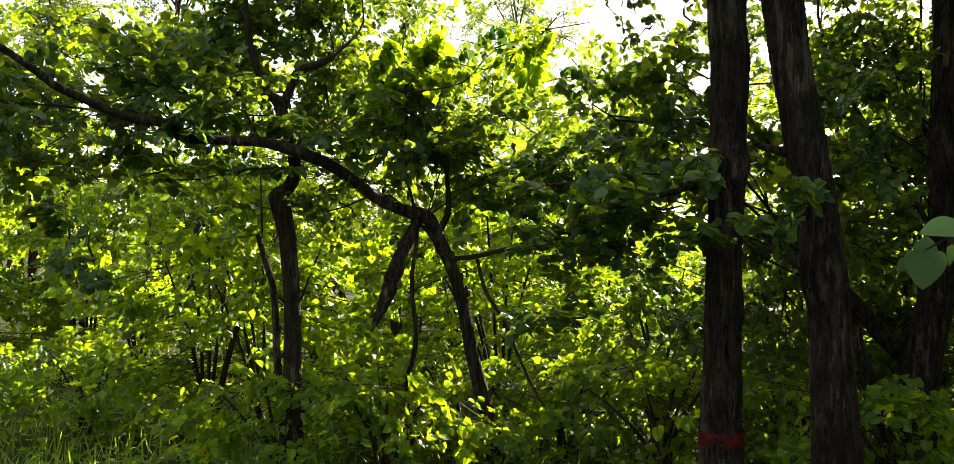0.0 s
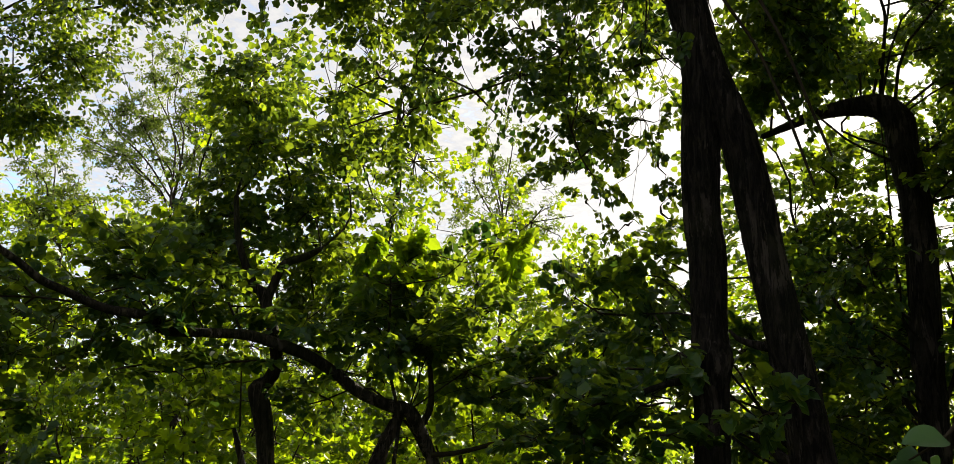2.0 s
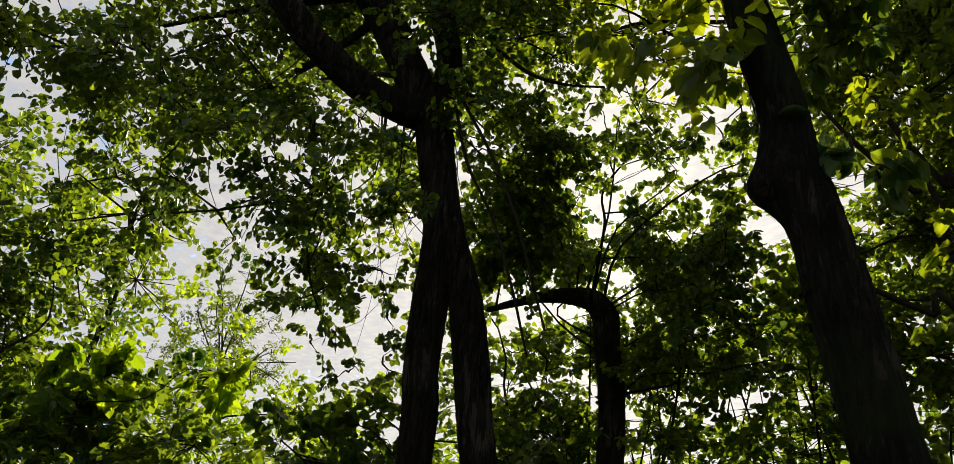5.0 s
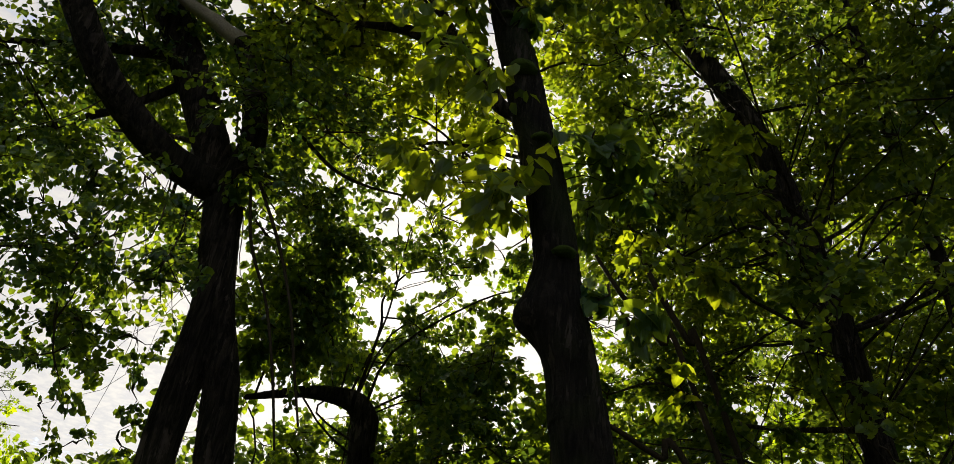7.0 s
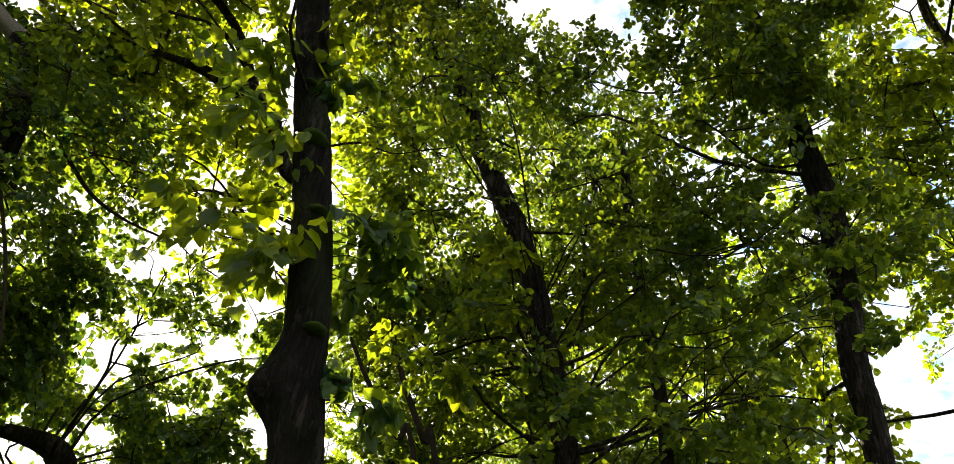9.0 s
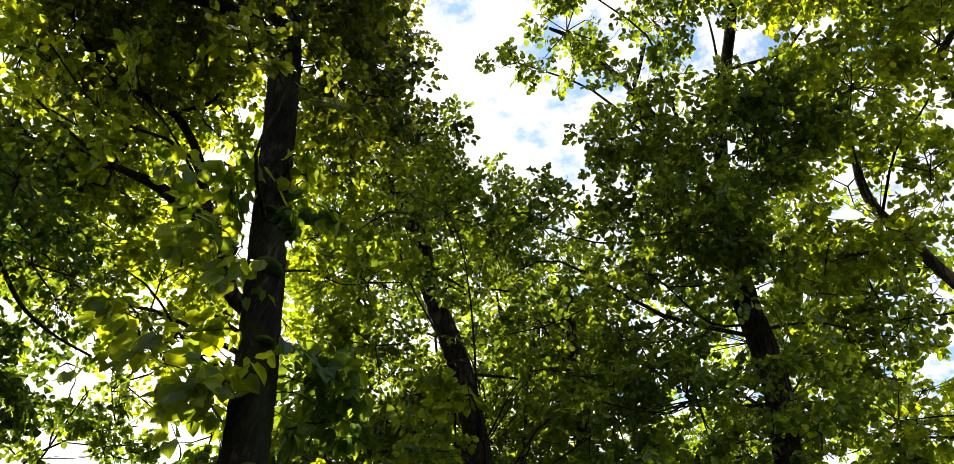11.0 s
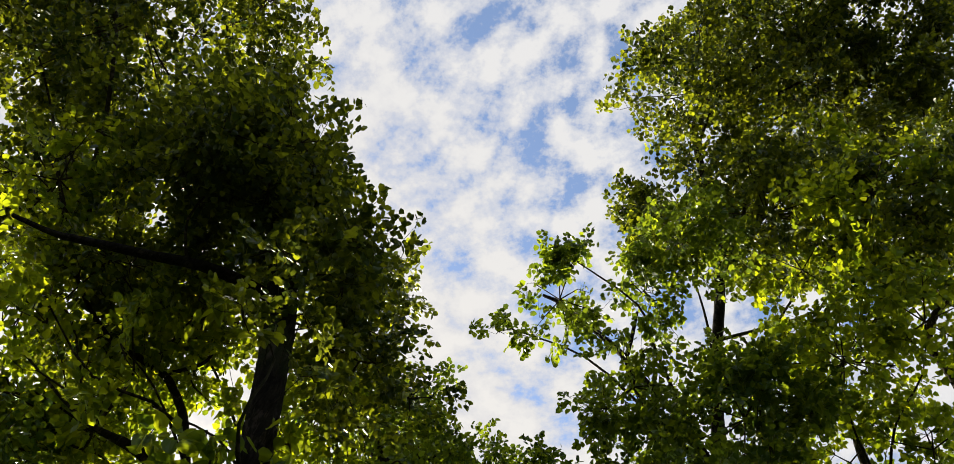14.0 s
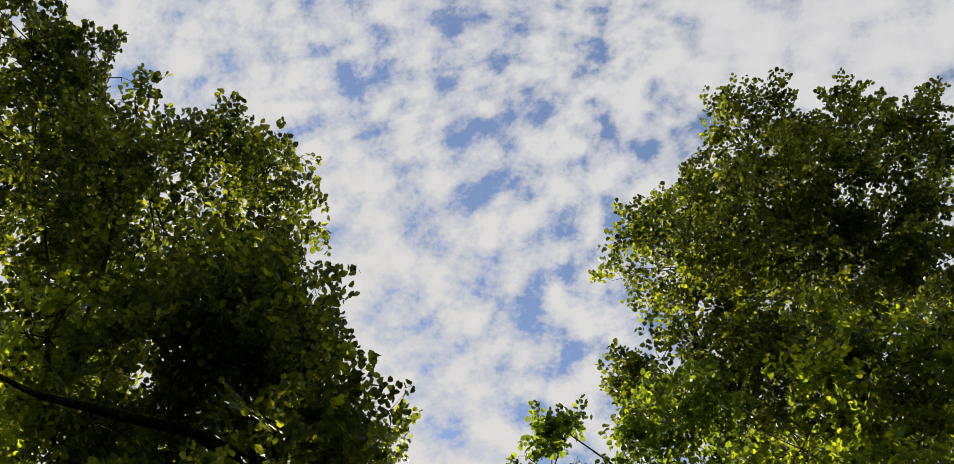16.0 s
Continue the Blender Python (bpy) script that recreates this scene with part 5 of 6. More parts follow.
STEM_E = [(7.53, 2.03, 5.36, 0.022), (7.49, 2.19, 6.00, 0.023), (7.45, 2.32, 6.33, 0.021), (7.40, 2.46, 6.97, 0.016)]
SPRIG = [(1.21, 1.90, 1.74), (1.12, 1.90, 1.66), (1.06, 1.89, 1.605), (0.995, 1.915, 1.560)]


def rooted(plan, base):
    """A stem's plan with its foot set into the ground."""
    x, y = base
    return [(x, y, float(ground_height(x, y)) - 0.12, plan[0][3] * 1.12)] + plan


def centre(plan):
    return [p[:3] for p in plan]


def bough(name, plan, bark, parent, sides=14, steps=8, rough=0.07, flare=0.0, swells=(), seed=1, label=""):
    """A trunk, limb or twig as one mesh, by its plan."""
    return part(name, stem_mesh(name, centre(plan), [p[3] for p in plan], bark, sides, steps, rough, flare, swells, seed), parent, label)


# ---- trees ----
def twin_tree():
    tree = thing("lime_tree", "dark lime tree with two trunks that join above head height", "tree", group="")
    left, right = rooted(TWIN_LEFT, (1.35, 4.82)), rooted(TWIN_RIGHT, (1.93, 4.56))
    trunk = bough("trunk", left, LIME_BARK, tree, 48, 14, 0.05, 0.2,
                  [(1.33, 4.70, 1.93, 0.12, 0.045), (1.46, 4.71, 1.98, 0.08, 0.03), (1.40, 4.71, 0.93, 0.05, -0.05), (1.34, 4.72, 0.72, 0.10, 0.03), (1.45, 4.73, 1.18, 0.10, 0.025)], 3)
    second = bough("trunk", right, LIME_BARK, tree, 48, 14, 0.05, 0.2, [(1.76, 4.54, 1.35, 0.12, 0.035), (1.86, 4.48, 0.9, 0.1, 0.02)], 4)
    band = stem_mesh("paint_band", [(1.36, 4.81, 0.42), (1.36, 4.81, 0.46), (1.36, 4.81, 0.50)], (0.124, 0.124, 0.123), RED_PAINT, 40, 4, 0.03, seed=3, cap=False)
    part("paint_band", band, trunk, "faded red paint ring on the bark")
    for k, (plan, stem) in enumerate(((TWIN_STUB, trunk), (TWIN_STUB_B, second), (TWIN_STUB_C, second))):
        bough("stub", plan, LIME_BARK, stem, 12, 6, 0.1, seed=80 + k)
    # solid dark plug filling the dent, in place of the hole's inner shade
    hole = stem_mesh("hollow", [(1.395, 4.708, 0.78), (1.400, 4.708, 0.88), (1.392, 4.708, 0.98), (1.396, 4.708, 1.08)], (0.006, 0.022, 0.026, 0.008), HOLLOW_SHADE, 10, 5, 0.12, seed=87)
    part("hollow", hole, trunk, "slit-shaped hollow in the bark, its shade shaped as a dark plug")
    for k, plan in enumerate((TWIN_LIMB_A, TWIN_LIMB_B, TWIN_LIMB_C)):
        bough("limb", plan, LIME_BARK, tree, 24, 8, 0.06, seed=5 + k)
    for k, plan in enumerate((TWIN_LONG, TWIN_ARM)):
        bough("limb", plan, LIME_BARK, tree, seed=9 + k)
    bough("limb", TWIN_DEAD, DEAD_WOOD, tree, 12, 6, 0.08, seed=14, label="bare pale dead branch")
    for k, plan in enumerate((HANG_A, HANG_B, HANG_C)):
        bough("hanging_twig", plan, TWIG_BARK, tree, 6, 6, 0.08, seed=15 + k)
    arms = [centre(p) for p in (TWIN_LONG, TWIN_ARM, TWIN_LIMB_A, TWIN_LIMB_B, TWIN_LIMB_C)]
    grow_crown(tree, arms, TWIN_CROWN, LIME_LEAF, 0.046, ROUND, seed=11, droop=0.5, flat=0.5)
    grow_crown(tree, [centre(TWIN_STUB), centre(left[3:6])], TWIN_DRAPE, LIME_LEAF, 0.072, ROUND, seed=13, droop=0.2, flat=0.3, tilt=0.2, limb=0.6)
    grow_crown(tree, [centre(TWIN_STUB), centre(TWIN_STUB_B)], TWIN_SHELF, LIME_LEAF, 0.072, ROUND, seed=19, droop=0.15, flat=0.3, tilt=0.18, limb=0.6)
    grow_crown(tree, [centre(TWIN_LIMB_B)], TWIN_BEHIND, LIME_LEAF, 0.066, FULL, seed=18)
    grow_crown(tree, [centre(TWIN_LIMB_A), centre(left[12:])], TWIN_FRINGE, LIME_LEAF, 0.042, ROUND, seed=10, amount=0.55, droop=0.6, flat=0.5, limb=0.5)
    grow_crown(tree, arms, TWIN_TOP, LIME_LEAF, 0.046, ROUND, seed=12, droop=0.4, amount=0.82)


def hook_tree():
    tree = thing("lime_tree", "dark lime tree whose broken top hooks over sideways", "tree")
    stem = rooted(HOOK, (3.10, 6.28))
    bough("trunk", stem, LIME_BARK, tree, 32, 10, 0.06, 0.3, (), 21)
    for k, plan in enumerate((HOOK_LOW, rooted(HOOK_STEM, (2.86, 5.84)), HOOK_TOP, HOOK_TOP_B)):
        bough("limb", plan, LIME_BARK, tree, seed=22 + k)
    grow_crown(tree, [centre(stem[3:]), centre(HOOK_TOP)], HOOK_CROWN, LIME_LEAF, 0.054, ROUND, seed=24, droop=0.35, amount=1.25, limb=0.7)
    grow_crown(tree, [centre(stem[2:]), centre(HOOK_LOW)], HOOK_MASS, LIME_LEAF, 0.057, ROUND, seed=26, flat=0.4, tilt=0.28, limb=0.6)
    grow_crown(tree, [centre(stem[1:6])], HOOK_FILL, HALF_LIT_LEAF, 0.066, ROUND, seed=25, flat=0.4, tilt=0.25, amount=1.25, limb=0.6)


def mossy_tree():
    tree = thing("lime_tree", "tall lime tree with a mossy burled trunk close to the path", "tree")
    stem = rooted(MOSSY, (3.02, 2.42))
    trunk = bough("trunk", stem, MOSSY_BARK, tree, 48, 12, 0.05, 0.25, [(2.37, 2.83, 3.36, 0.13, 0.12), (2.40, 2.83, 3.54, 0.07, 0.04), (2.44, 2.68, 3.2, 0.1, 0.03)], 31)
    for k, plan in enumerate((MOSSY_LIMB, MOSSY_LIMB_B, MOSSY_LIMB_C)):
        bough("limb", plan, MOSSY_BARK, tree, 16, 8, 0.06, seed=32 + k)
    grow_crown(tree, [centre(stem[3:])], MOSSY_LOW, SUNLIT_TINT_LEAF, 0.095, BROAD, seed=33, droop=0.7, amount=1.0, sprigs=4, per=3, span=(0.22, 0.34))
    grow_crown(tree, [centre(stem[3:])], MOSSY_DARK, LIME_LEAF, 0.086, BROAD, seed=36, droop=0.6, sprigs=4, per=4, span=(0.16, 0.30))
    for x, y, z, wide in ((2.16, 2.86, 4.80, 0.085), (2.27, 2.78, 4.34, 0.05), (2.40, 2.69, 3.66, 0.06), (2.06, 2.93, 5.20, 0.05)):
        part("moss_cushion", cushion_mesh((x, y, z), wide, int(1000 * z)), trunk, "green moss cushion on the bark")
    shoot = part("shoot", stem_mesh("shoot", SPRIG, (0.006, 0.005, 0.0035, 0.002), TWIG_BARK, 6, 6, 0.05, seed=35), tree)
    blade = blade_mesh(SHOOT_LEAF)
    for place, way, up, size in (((0.993, 1.910, 1.560), (-0.03, 0.05, -1), (-0.2, -0.95, 0.3), 0.080), ((1.061, 1.890, 1.612), (-1, 0.05, -0.12), (0.1, -0.5, 0.85), 0.080),
                                 ((1.005, 1.940, 1.548), (0.35, 0.3, 0.75), (-0.2, -0.9, 0.4), 0.046), ((0.959, 1.920, 1.536), (-0.6, 0.1, -0.6), (0.4, -0.8, 0.3), 0.030),
                                 ((1.042, 1.900, 1.570), (0.1, 0.1, -1), (0.6, -0.8, 0.1), 0.042)):
        place_blade("leaf", blade, place, way, up, size, shoot)
    grow_crown(tree, [centre(stem[9:]), centre(MOSSY_LIMB)], MOSSY_TOP, SHADED_HIGH_LEAF, 0.055, FULL, seed=34, droop=0.15, amount=1.15)


def crook_tree():
    tree = thing("lime_tree", "slim crooked lime tree with a dark layered crown", "tree")
    stem = rooted(CROOK, (-1.34, 6.33))
    bough("trunk", stem, YOUNG_BARK, tree, 24, 8, 0.06, 0.2, (), 41)
    for k, plan in enumerate((CROOK_LIMB, CROOK_LOW)):
        bough("limb", plan, YOUNG_BARK, tree, seed=42 + k)
    grow_crown(tree, [centre(stem[8:]), centre(CROOK_LIMB)], CROOK_CROWN, LIME_LEAF, 0.056, ROUND, seed=44, amount=1.3, flat=0.4, tilt=0.22, limb=0.7)
    grow_crown(tree, [centre(stem[11:]), centre(CROOK_LIMB), centre(BOUGH[2:])], CROOK_SHELF, LIME_LEAF, 0.066, ROUND, seed=45, droop=0.2, flat=0.3, tilt=0.18, limb=0.5)


def bough_tree():
    tree = thing("lime_tree", "bent lime tree with one long bough and a broken hanging snag", "tree")
    stem = rooted(BOUGH_STEM[1:], (0.22, 6.5))
    bough("trunk", stem, YOUNG_BARK, tree, 24, 8, 0.06, 0.2, (), 51)
    bough("limb", BOUGH, YOUNG_BARK, tree, 18, 8, 0.07, seed=52, label="long drooping bough")
    bough("limb", BOUGH_FORK, YOUNG_BARK, tree, seed=57)
    for k, plan in enumerate((HANG_D, HANG_E)):
        bough("hanging_twig", plan, TWIG_BARK, tree, 6, 6, 0.08, seed=55 + k)
    bough("snag", SNAG, YOUNG_BARK, tree, 16, 9, 0.24, 0.0, [(-0.60, 6.28, 1.30, 0.06, 0.035), (-0.66, 6.26, 1.08, 0.05, -0.03)], seed=53, label="broken branch hanging down")
    arms = [centre(BOUGH), centre(stem[5:]), centre(BOUGH_FORK)]
    grow_crown(tree, arms, BOUGH_CROWN, LIME_LEAF, 0.068, ROUND, seed=54, droop=0.25, amount=1.4, flat=0.3, tilt=0.18, limb=0.6)
    grow_crown(tree, arms, BOUGH_FILL, LIME_LEAF, 0.066, ROUND, seed=56, droop=0.25, amount=1.1, flat=0.3, tilt=0.18, limb=0.6)


def tall_tree():
    tree = thing("lime_tree", "tall lime tree with a straight trunk and a high full crown", "tree")
    stem = rooted(TALL, (6.0, 0.9))
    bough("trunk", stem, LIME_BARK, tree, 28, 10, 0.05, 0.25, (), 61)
    for k, plan in enumerate((TALL_ARM, TALL_ARM_B, TALL_FORK)):
        bough("limb", plan, LIME_BARK, tree, 12, 8, 0.07, seed=64 + k)
    grow_crown(tree, [centre(stem[2:]), centre(TALL_ARM)], TALL_LOW, HALF_LIT_LEAF, 0.062, FULL, seed=62, amount=0.85)
    grow_crown(tree, [centre(stem[9:]), centre(TALL_FORK)], TALL_TOP, SHADED_HIGH_LEAF, 0.062, FULL, seed=63, amount=1.15)


def lean_tree():
    tree = thing("lime_tree", "leaning lime tree hung with full green leaves", "tree")
    stem = rooted(LEAN, (5.8, 2.5))
    bough("trunk", stem, LIME_BARK, tree, 24, 10, 0.05, 0.25, (), 71)
    grow_crown(tree, [centre(stem[1:])], LEAN_CROWN, HALF_LIT_LEAF, 0.056, FULL, seed=72, amount=0.8)
    grow_crown(tree, [centre(stem[:4])], LEAN_LOW, HALF_LIT_LEAF, 0.058, FULL, seed=73, amount=0.75, flat=0.55)
    grow_crown(tree, [centre(stem[:5])], LEAN_FILL, HALF_LIT_LEAF, 0.060, FULL, seed=75, amount=0.8, flat=0.55, limb=0.5)
    grow_crown(tree, [centre(stem[1:6])], SUN_SPRAYS, SUNLIT_TINT_LEAF, 0.082, BROAD, seed=76, droop=0.4, sprigs=4, per=4, span=(0.14, 0.28))


def slim_stems():
    """Slim young limes and poles between the larger trunks."""
    tree = thing("lime_tree", "slim lime tree, its thin trunk half hidden in leaves", "tree")
    bough("trunk", rooted(SLIM, (6.4, 2.4)), LIME_BARK, tree, 16, 8, 0.06, 0.2, (), 171)
    for k, (plan, base) in enumerate(((STEM_A, (7.3, 1.9)), (STEM_B, (5.5, 2.9)), (STEM_C, (5.8, 3.0)), (STEM_D, (5.4, 2.2)), (STEM_E, (7.9, 1.3)))):
        pole = thing("lime_sapling", "thin bare-stemmed lime sapling under the crowns", "sapling", group="thin saplings")
        bough("stem", rooted(plan, base), TWIG_BARK, pole, 10, 6, 0.06, 0.1, (), 172 + k)


def pale_tree():
    tree = thing("lime_tree", "lime tree with a pale crooked sunlit bough", "tree")
    stem = rooted(PALE, (6.8, -3.2))
    bough("trunk", stem, PALE_BARK, tree, 24, 10, 0.05, 0.25, (), 81)
    for k, plan in enumerate((PALE_FORK, PALE_SIDE, PALE_LOW)):
        bough("limb", plan, PALE_BARK, tree, 12, 8, 0.06, seed=83 + k)
    grow_crown(tree, [centre(stem), centre(PALE_SIDE)], PALE_CROWN, SUNLIT_TINT_LEAF, 0.068, FULL, seed=82, amount=0.9)


def back_tree():
    tree = thing("lime_tree", "lime tree standing behind the mossy trunk, bare lower limbs", "tree")
    stem = rooted(BACK_TRUNK, (4.2, 3.8))
    bough("trunk", stem, LIME_BARK, tree, 20, 10, 0.05, 0.25, (), 91)
    for k, plan in enumerate((BACK, BACK_B, BACK_TWIG)):
        bough("limb", plan, LIME_BARK, tree, seed=92 + k)
    grow_crown(tree, [centre(stem[2:]), centre(BACK), centre(BACK_B)], BACK_LOW, SUNLIT_TINT_LEAF, 0.066, FULL, seed=94, amount=0.85)
    grow_crown(tree, [centre(stem[3:]), centre(BACK)], BACK_FILL, SUNLIT_TINT_LEAF, 0.066, FULL, seed=96, amount=0.8)
    grow_crown(tree, [centre(stem[3:]), centre(BACK_B)], BACK_TOP, SHADED_HIGH_LEAF, 0.064, FULL, seed=95, amount=1.3)


def simple_tree(label, base, top, radius, clumps, leaf_mat, leaf, outline, seed, bark=None, droop=0.3, lean=0.0, amount=1.0, upper=()):
    tree = thing("tree", label, "tree")
    x, y = base
    tx, ty, tz = top
    rng = random.Random(seed)
    stem = rooted([(x + (tx - x) * f + lean * math.sin(3 * f) + rng.uniform(-1, 1) * 0.022 * tz, y + (ty - y) * f + rng.uniform(-1, 1) * 0.022 * tz, tz * f, radius) for f in (0.15, 0.3, 0.45, 0.6, 0.75, 0.9, 1.0)], base)
    part("trunk", stem_mesh("trunk", centre(stem), np.linspace(radius, radius * 0.25, len(stem)), bark or YOUNG_BARK, 16, 8, 0.06, 0.25, (), seed), tree)
    grow_crown(tree, [centre(stem[1:])], clumps, leaf_mat, leaf, outline, seed=seed + 1, droop=droop, amount=amount)
    if upper:
        grow_crown(tree, [centre(stem[3:])], upper, LIME_LEAF, 0.07, FULL, seed=seed + 2)


def ash_tree(label, base, fork, tips, seed, amount=1.0):
    """An ash: a thin trunk that fans out into rising branches, feathered with small leaflets."""
    rng = np.random.default_rng(seed)
    tree = thing("ash_tree", label, "tree", group="ash trees")
    fork = np.array(fork)
    stem = rooted([(base[0] + (fork[0] - base[0]) * f, base[1] + (fork[1] - base[1]) * f, fork[2] * f, 0.05 - 0.02 * f) for f in (0.2, 0.5, 0.8, 1.0)], base)
    bough("trunk", stem, PALE_BARK, tree, 14, 6, 0.06, 0.25, (), seed)
    lines, sprays = [], []
    for k, tip in enumerate(tips):
        start = fork + (np.array(tip) - fork) * (0.0, 0.0, 0.12) * (k % 3)
        span = np.array(tip) - start
        size = np.linalg.norm(span)
        line = [tuple(start), tuple(start + span * 0.33 + rng.normal(0, 0.05, 3) * size + (0, 0, 0.05 * size)), tuple(start + span * 0.67 + rng.normal(0, 0.04, 3) * size + (0, 0, 0.03 * size)), tuple(tip)]
        part("limb", stem_mesh("limb", line, (0.017, 0.013, 0.009, 0.004), PALE_BARK, 6, 5, 0.06, seed=seed + k), tree)
        lines.append(line)
        for f in rng.uniform(0.3, 1.05, 11):
            x, y, z = start + span * f + rng.normal(0, 0.11, 3) * size ** 0.5
            sprays.append((x, y, z, rng.uniform(0.14, 0.24), rng.uniform(0.12, 0.2), 0.6))
    grow_crown(tree, lines, sprays, ASH_LEAF, 0.05, OVAL, seed=seed + 50, droop=0.1, flat=0.8, amount=amount, tilt=0.9, limb=0.25)


twin_tree()
hook_tree()
mossy_tree()
crook_tree()
bough_tree()
tall_tree()
lean_tree()
slim_stems()
pale_tree()
back_tree()
simple_tree("lime tree at the edge with overhanging dark leaves", (-5.4, 7.0), (-4.6, 7.4, 6.4), 0.13, LEFT_CROWN, LIME_LEAF, 0.047, HEART, 101, amount=1.25)
ash_tree("tall thin ash tree with sparse feathery pale foliage", (-5.0, 13.4), (-4.41, 12.65, 4.47), ASH_TIPS, 103, 2.0)
ash_tree("small ash tree, its feathery branches pale against the sky", (-6.9, 14.2), (-6.06, 12.84, 4.15), YOUNG_ASH_TIPS, 203, 1.7)
ash_tree("thin young ash with a few wispy branches", (0.45, 14.0), (0.65, 13.78, 4.36), THIN_ASH_TIPS, 303, 0.7)
simple_tree("young maple glowing yellow-green against the sun", (-1.0, 11.2), (-0.9, 11.0, 6.2), 0.08, [c for c in SUNNY_CROWN if c[0] > -2], MAPLE_LEAF, 0.065, HEART, 107, amount=0.75)
simple_tree("maple sapling with large glowing yellow-green leaves", (-0.45, 6.3), (-0.5, 6.1, 2.75), 0.022, GLOW_CROWN, MAPLE_LEAF, 0.085, BROAD, 113, droop=0.2, amount=0.6)
simple_tree("slim maple in the glade behind the twin trunks", (2.7, 9.6), (2.3, 9.3, 3.0), 0.04, GLADE_CROWN, MAPLE_LEAF, 0.065, HEART, 111)
simple_tree("young maple with bright sunlit upper leaves", (-3.6, 10.9), (-3.4, 10.9, 4.9), 0.06, [c for c in SUNNY_CROWN if c[0] < -2], MAPLE_LEAF, 0.065, HEART, 109)


def canopy_tree(az, r, low, high, seed, full=0.6, leaf=0.095):
    """A farther tree of the same wood, its crown lit from behind."""
    rng = random.Random(seed)
    x, y = -r * math.sin(radians(az)), r * math.cos(radians(az))
    clumps = []
    for k in range(8):
        z = low + (high - low) * (k + 0.5) / 8
        a, out = rng.uniform(0, 6.28), rng.uniform(0.4, 1.7)
        clumps.append((x + out * math.cos(a), y + out * math.sin(a), z, rng.uniform(1.0, 1.5), rng.uniform(0.7, 1.1), full))
    simple_tree("slender maple farther back in the wood, leaves backlit yellow-green", (x, y), (x + rng.uniform(-0.5, 0.5), y, high), 0.02 * high ** 0.8, clumps, MAPLE_LEAF, leaf, KITE, seed, LIME_BARK)


for k, (az, r, low, high) in enumerate(((-41, 13.5, 2.5, 9.0), (-50, 12.5, 2.5, 10.5), (-59, 13.5, 2.0, 11.5), (-68, 12.5, 2.0, 11.0), (-77, 13.5, 2.0, 12.0), (-87, 12.5, 2.0, 11.5), (-97, 13, 2.0, 12.0))):
    canopy_tree(az, r, low, high, 600 + 7 * k, 0.45 if az > -55 else 1.25)
for k, (az, r, high) in enumerate(((34, 15.0, 5.6), (27, 16.5, 5.6), (20, 15.5, 4.6), (13, 17.0, 5.0), (7, 15.5, 4.4), (1, 16.5, 4.8), (-6, 17.5, 4.2))):
    canopy_tree(az, r, 1.6, high, 800 + 7 * k, 0.55 if az > 15 else 0.34, 0.085)


simple_tree("tall maple behind the leaning lime, sunlit", (9.2, 5.0), (8.2, 4.6, 11.5), 0.14, FAR_FILL, MAPLE_LEAF, 0.085, KITE, 700, LIME_BARK, amount=0.8, upper=HIGH_FILL)

# ---- understory ----
def make_shrub(label, height, wide, count, leaf_mat, leaf, outline, seed):
    """A shrub of several bent stems, leafy almost to the ground."""
    rng = np.random.default_rng(seed)
    tree = thing("shrub", label, "shrub", group="understory shrubs")
    tips = []
    for k in range(6):
        a = k * 1.05 + rng.uniform(-0.4, 0.4)
        out = wide * rng.uniform(0.3, 0.8)
        tip = np.array((out * math.cos(a), out * math.sin(a), height * rng.uniform(0.7, 1.0)))
        line = [(0.04 * math.cos(a), 0.04 * math.sin(a), -0.1), tuple(tip * (0.25, 0.25, 0.35)), tuple(tip * (0.6, 0.6, 0.7)), tuple(tip)]
        part("stem", stem_mesh("stem", line, (0.022, 0.018, 0.012, 0.005), TWIG_BARK, 5, 4, 0.05, seed=seed + k), tree)
        tips.append(curve_through(line, 8)[0][4:])
    spine = np.vstack(tips)
    n = count // 42
    high = rng.uniform(0.06, 1.0, n) ** 0.8
    a, r = rng.uniform(0, 6.283, n), wide * np.sqrt(rng.uniform(0, 1, n)) * (0.55 + 0.6 * np.sin(np.pi * np.clip(high, 0, 1) ** 0.8))
    anchors = np.stack([r * np.cos(a), r * np.sin(a), height * high], -1)
    base = spine[nearest(anchors, spine)]
    out = anchors - base
    out[:, 2] *= 0.3
    length = rng.uniform(0.18, 0.40, n)
    made = fans(rng, anchors, unit(out + 1e-4) + rng.normal(0, 0.35, (n, 3)) * (1, 1, 0.3), np.array((0, 0, 1.0)) + rng.normal(0, 0.6, (n, 3)), length, leaf, 5, 6, 0.25, 0.6)
    place, ways, ups, sizes = made[:4]
    tagged(part("twig", rods_mesh("twig", np.vstack([base, made[4]]), np.vstack([anchors, made[5]]), np.concatenate([np.full(n, 0.005), np.full(len(made[4]), 0.0025)]), np.concatenate([np.full(n, 0.003), np.full(len(made[4]), 0.001)]), TWIG_BARK, 0.08, 3, seed), tree), kind="stuff")
    part("foliage", leaves_mesh("foliage", place, ways, ups, sizes, leaf_mat, outline), tree)
    return tree


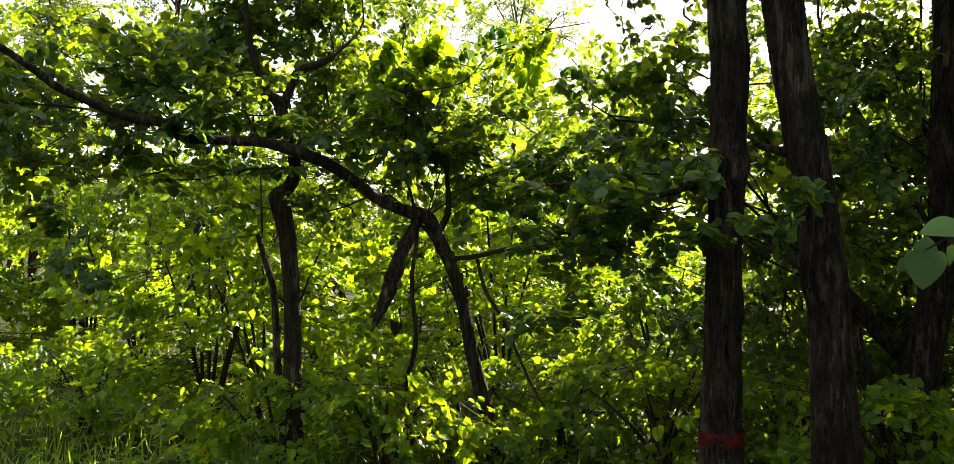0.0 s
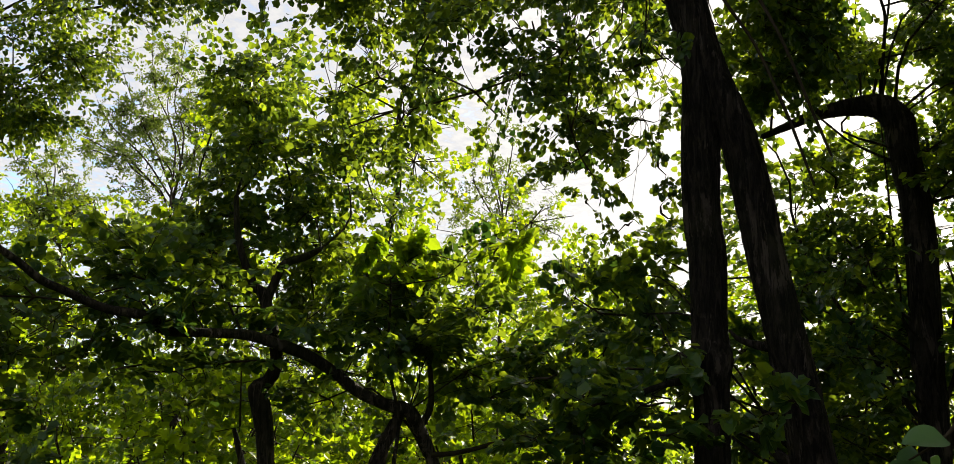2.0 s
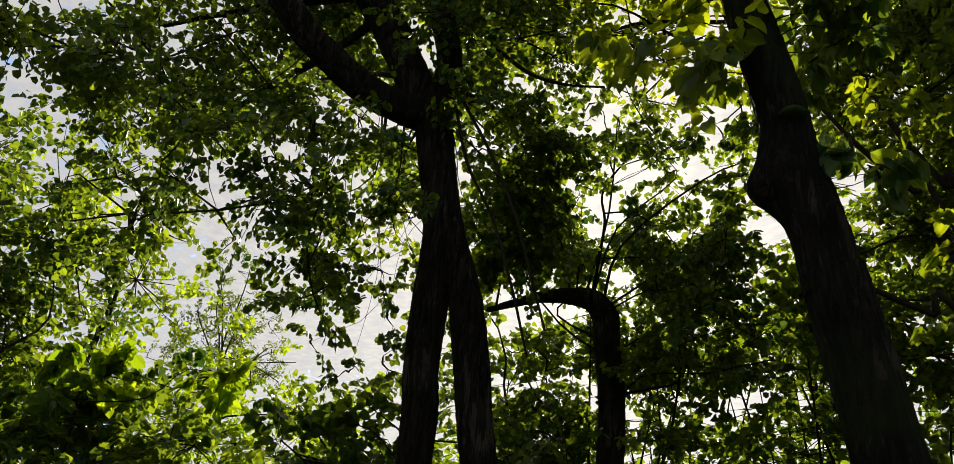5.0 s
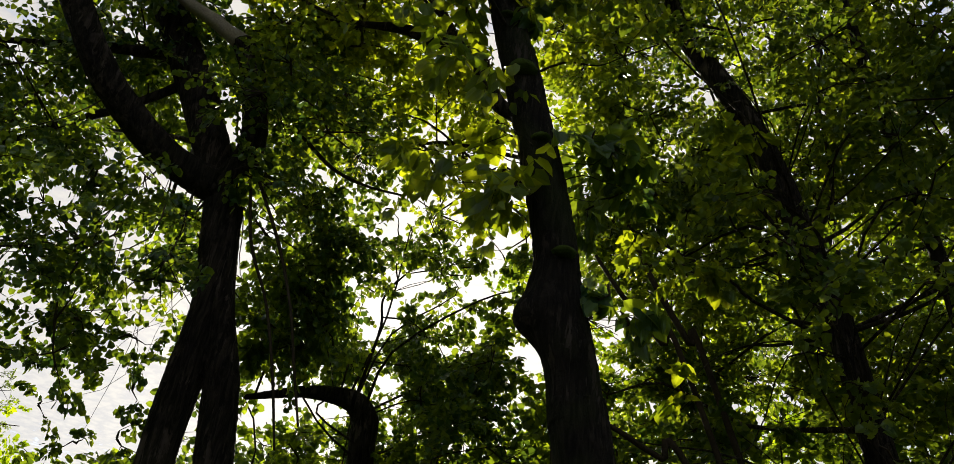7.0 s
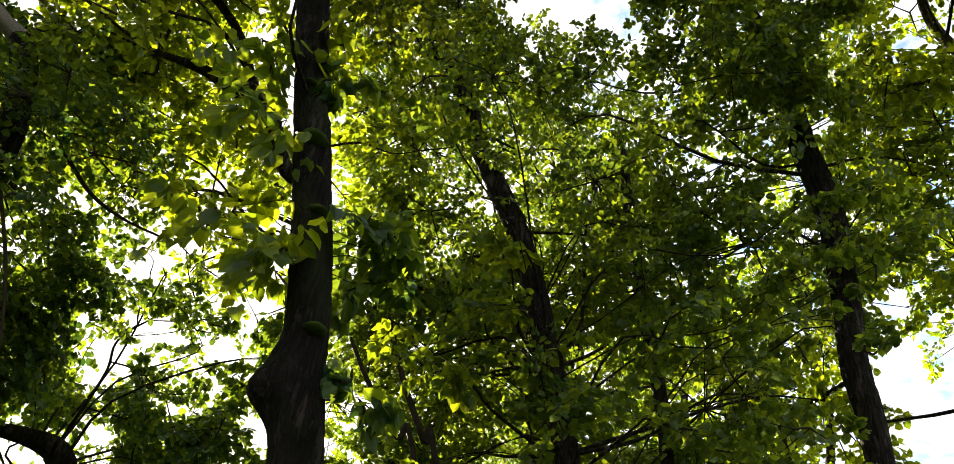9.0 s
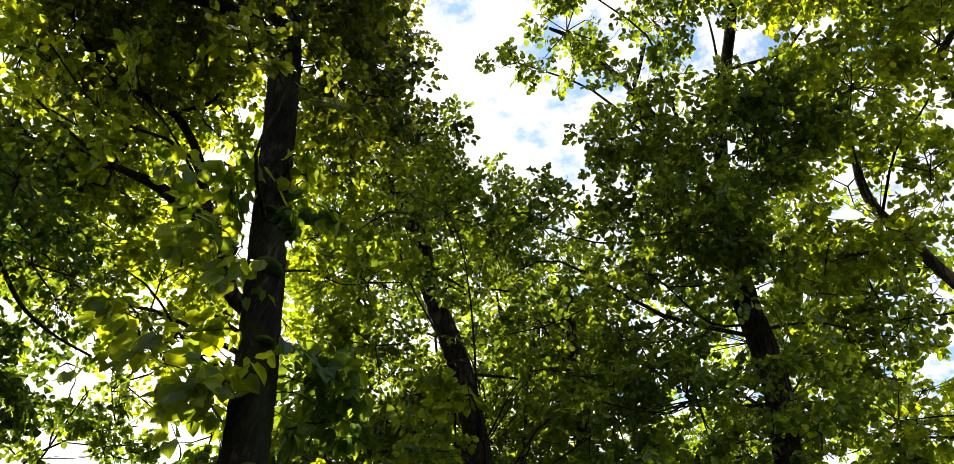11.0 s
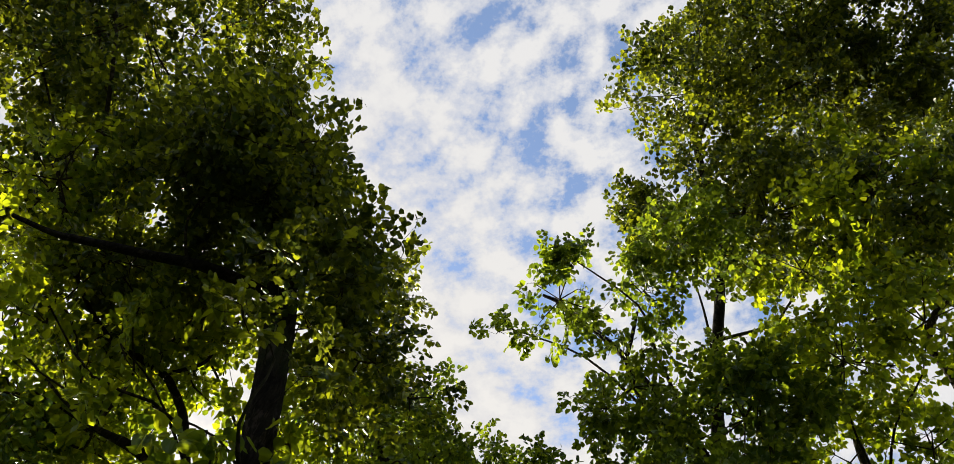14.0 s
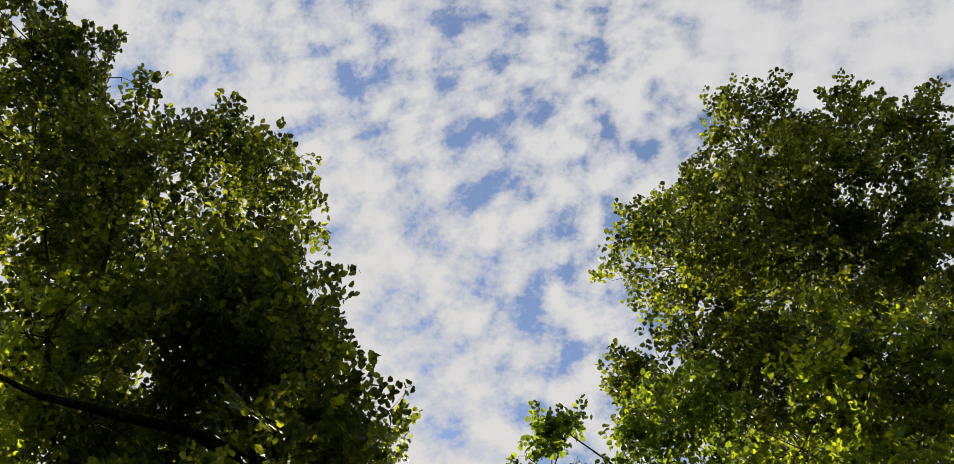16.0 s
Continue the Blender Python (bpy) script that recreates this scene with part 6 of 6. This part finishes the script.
def plant_shrubs():
    kinds = [make_shrub("bushy hazel shrub with fresh green leaves", 2.8, 1.2, 6400, MAPLE_LEAF, 0.088, KITE, 201),
             make_shrub("tall leafy shrub with yellow-green sunlit leaves", 2.4, 1.1, 5600, MAPLE_LEAF, 0.090, KITE, 211),
             make_shrub("dense green shrub with heart-shaped leaves", 1.5, 1.0, 3300, LIME_LEAF, 0.078, HEART, 221),
             make_shrub("low spreading shrub of broad green leaves", 0.8, 0.8, 1900, MAPLE_LEAF, 0.068, HEART, 231),
             make_shrub("tall understory lime sapling in full leaf", 4.6, 1.3, 6400, LIME_LEAF, 0.082, HEART, 241)]
    rng = random.Random(7)
    spots = []
    for a in range(-34, 37, 5):
        spots.append((a + rng.uniform(-2, 2), rng.uniform(11, 14), rng.choice((0, 1)) if a > -12 else rng.choice((2, 1))))
    for a in range(-30, 33, 6):
        spots.append((a + rng.uniform(-2, 2), rng.uniform(8.0, 9.6), rng.choice((3, 1)) if a > -8 else 2))
    for a in (-26, -21, -12, -6, 1, 6, 13):
        spots.append((a, rng.uniform(5.9, 7.2), 3))
    for a in range(-69, -34, 7):
        spots.append((a + rng.uniform(-2, 2), rng.uniform(7.5, 9.5), 4))
    for a in (-21, -27, -33, -40):
        spots.append((a, rng.uniform(8.2, 9.2), 4))
    used = set()
    for az, r, kind in spots:
        x, y = -r * math.sin(radians(az)), r * math.cos(radians(az))
        m = pose(x, y, float(ground_height(x, y)), rng.uniform(-4, 4), rng.uniform(-4, 4), rng.uniform(0, 360))
        if kind in used:
            copy_thing(kinds[kind], m)
        else:
            kinds[kind].matrix_basis = m
            used.add(kind)


plant_shrubs()


def plant_grass():
    rng = np.random.default_rng(301)
    n = 26000
    a, r = np.radians(rng.uniform(-110, 45, n)), rng.uniform(2.2, 14, n)
    x, y = -r * np.sin(a), r * np.cos(a)
    keep = np.sin(1.3 * x) * np.cos(1.1 * y) + rng.normal(0, 0.5, n) > -0.5
    x, y = x[keep], y[keep]
    place = np.stack([x, y, ground_height(x, y) - 0.01], -1)
    ways = np.array((0, 0, 1.0)) + rng.normal(0, 0.35, place.shape)
    data = leaves_mesh("grass", place, ways, rng.normal(0, 1, place.shape), rng.uniform(0.12, 0.42, len(place)), GRASS_BLADE, ((0, 0, 0), (0.022, 0.4, 0.0), (0, 1, 0)))
    tagged(new("grass", data), "loose tufts of green woodland grass", "grass", kind="stuff")
    n = 16000
    a, r = np.radians(rng.uniform(-110, 45, n)), rng.uniform(3.0, 13, n)
    x, y = -r * np.sin(a), r * np.cos(a)
    high = rng.uniform(0.03, 0.45, n) * (0.6 + 0.4 * np.sin(2.1 * x + 1.3) * np.sin(1.7 * y))
    place = np.stack([x, y, ground_height(x, y) + np.maximum(high, 0.02)], -1)
    ways = rng.normal(0, 1, place.shape) * (1, 1, 0.35)
    data = leaves_mesh("undergrowth", place, ways, np.array((0, 0, 1.0)) + rng.normal(0, 0.35, place.shape), rng.uniform(0.05, 0.10, n), MAPLE_LEAF, KITE)
    tagged(new("undergrowth", data), "low green herbs covering the forest floor", "undergrowth", kind="stuff")


plant_grass()


def lone_shoot():
    """A thin seedling with one bright leaf."""
    x, y = 0.90, 4.31
    shoot = thing("seedling", "thin lime seedling with one bright yellow-green leaf", "seedling")
    z = float(ground_height(x, y))
    part("stem", stem_mesh("stem", [(x + 0.05, y, z - 0.05), (x + 0.06, y, z + 0.3), (x, y, 0.63)], (0.004, 0.003, 0.0015), TWIG_BARK, 6, 6, 0.05, seed=501), shoot)
    # the sunlit look of this leaf comes from its brighter leaf colour
    place_blade("leaf", blade_mesh(SUNLIT_TINT_LEAF), (x, y, 0.63), (0.1, 0.1, -1), (0.5, -0.8, 0.1), 0.075, shoot)


lone_shoot()


def woods_and_screen():
    rng = np.random.default_rng(401)
    n = 640
    a, r = rng.uniform(0, 6.283, n), rng.uniform(17, 32, n)
    x, y = r * np.cos(a), r * np.sin(a)
    # unseen taller trees behind the camera, added to keep sky light off the trunks
    behind = np.cos(a - radians(53)) < 0.1
    r = np.where(behind, rng.uniform(8, 30, n), r)
    x, y = r * np.cos(a), r * np.sin(a)
    top = np.where(behind, rng.uniform(8, 12, n), rng.uniform(2.6, 4.6, n) * np.where(np.cos(a - radians(62)) > 0.75, 0.5, 1.0))
    root = np.stack([x, y, np.full(n, -0.5)], -1)
    rods = rods_mesh("woods_and_screen", root, root + np.stack([rng.normal(0, 0.4, n), rng.normal(0, 0.4, n), top], -1), 0.09, 0.03, TWIG_BARK, 0.05, 5, 402, 4)
    tagged(new("woods_and_screen_stems", rods), "thin dark stems of the woods beyond, and of unseen light-blocking trees behind the camera", "woods", kind="stuff")
    m = 64
    u = unit(rng.normal(0, 1, (n, m, 3))) * rng.uniform(0.2, 1, (n, m, 1)) ** 0.5
    place = np.stack([x, y, top * 0.62], -1)[:, None] + u * np.stack([np.full(n, 1.7), np.full(n, 1.7), top * 0.55], -1)[:, None]
    place = place.reshape(-1, 3)
    ways = rng.normal(0, 1, place.shape)
    data = leaves_mesh("woods_and_screen", place, ways, np.array((0, 0, 1.0)) + rng.normal(0, 0.6, place.shape), rng.uniform(0.17, 0.36, len(place)), MAPLE_LEAF, KITE)
    tagged(new("woods_and_screen", data), "sunlit green foliage of the woods beyond, and of unseen light-blocking trees behind the camera", "woods", kind="stuff")


woods_and_screen()
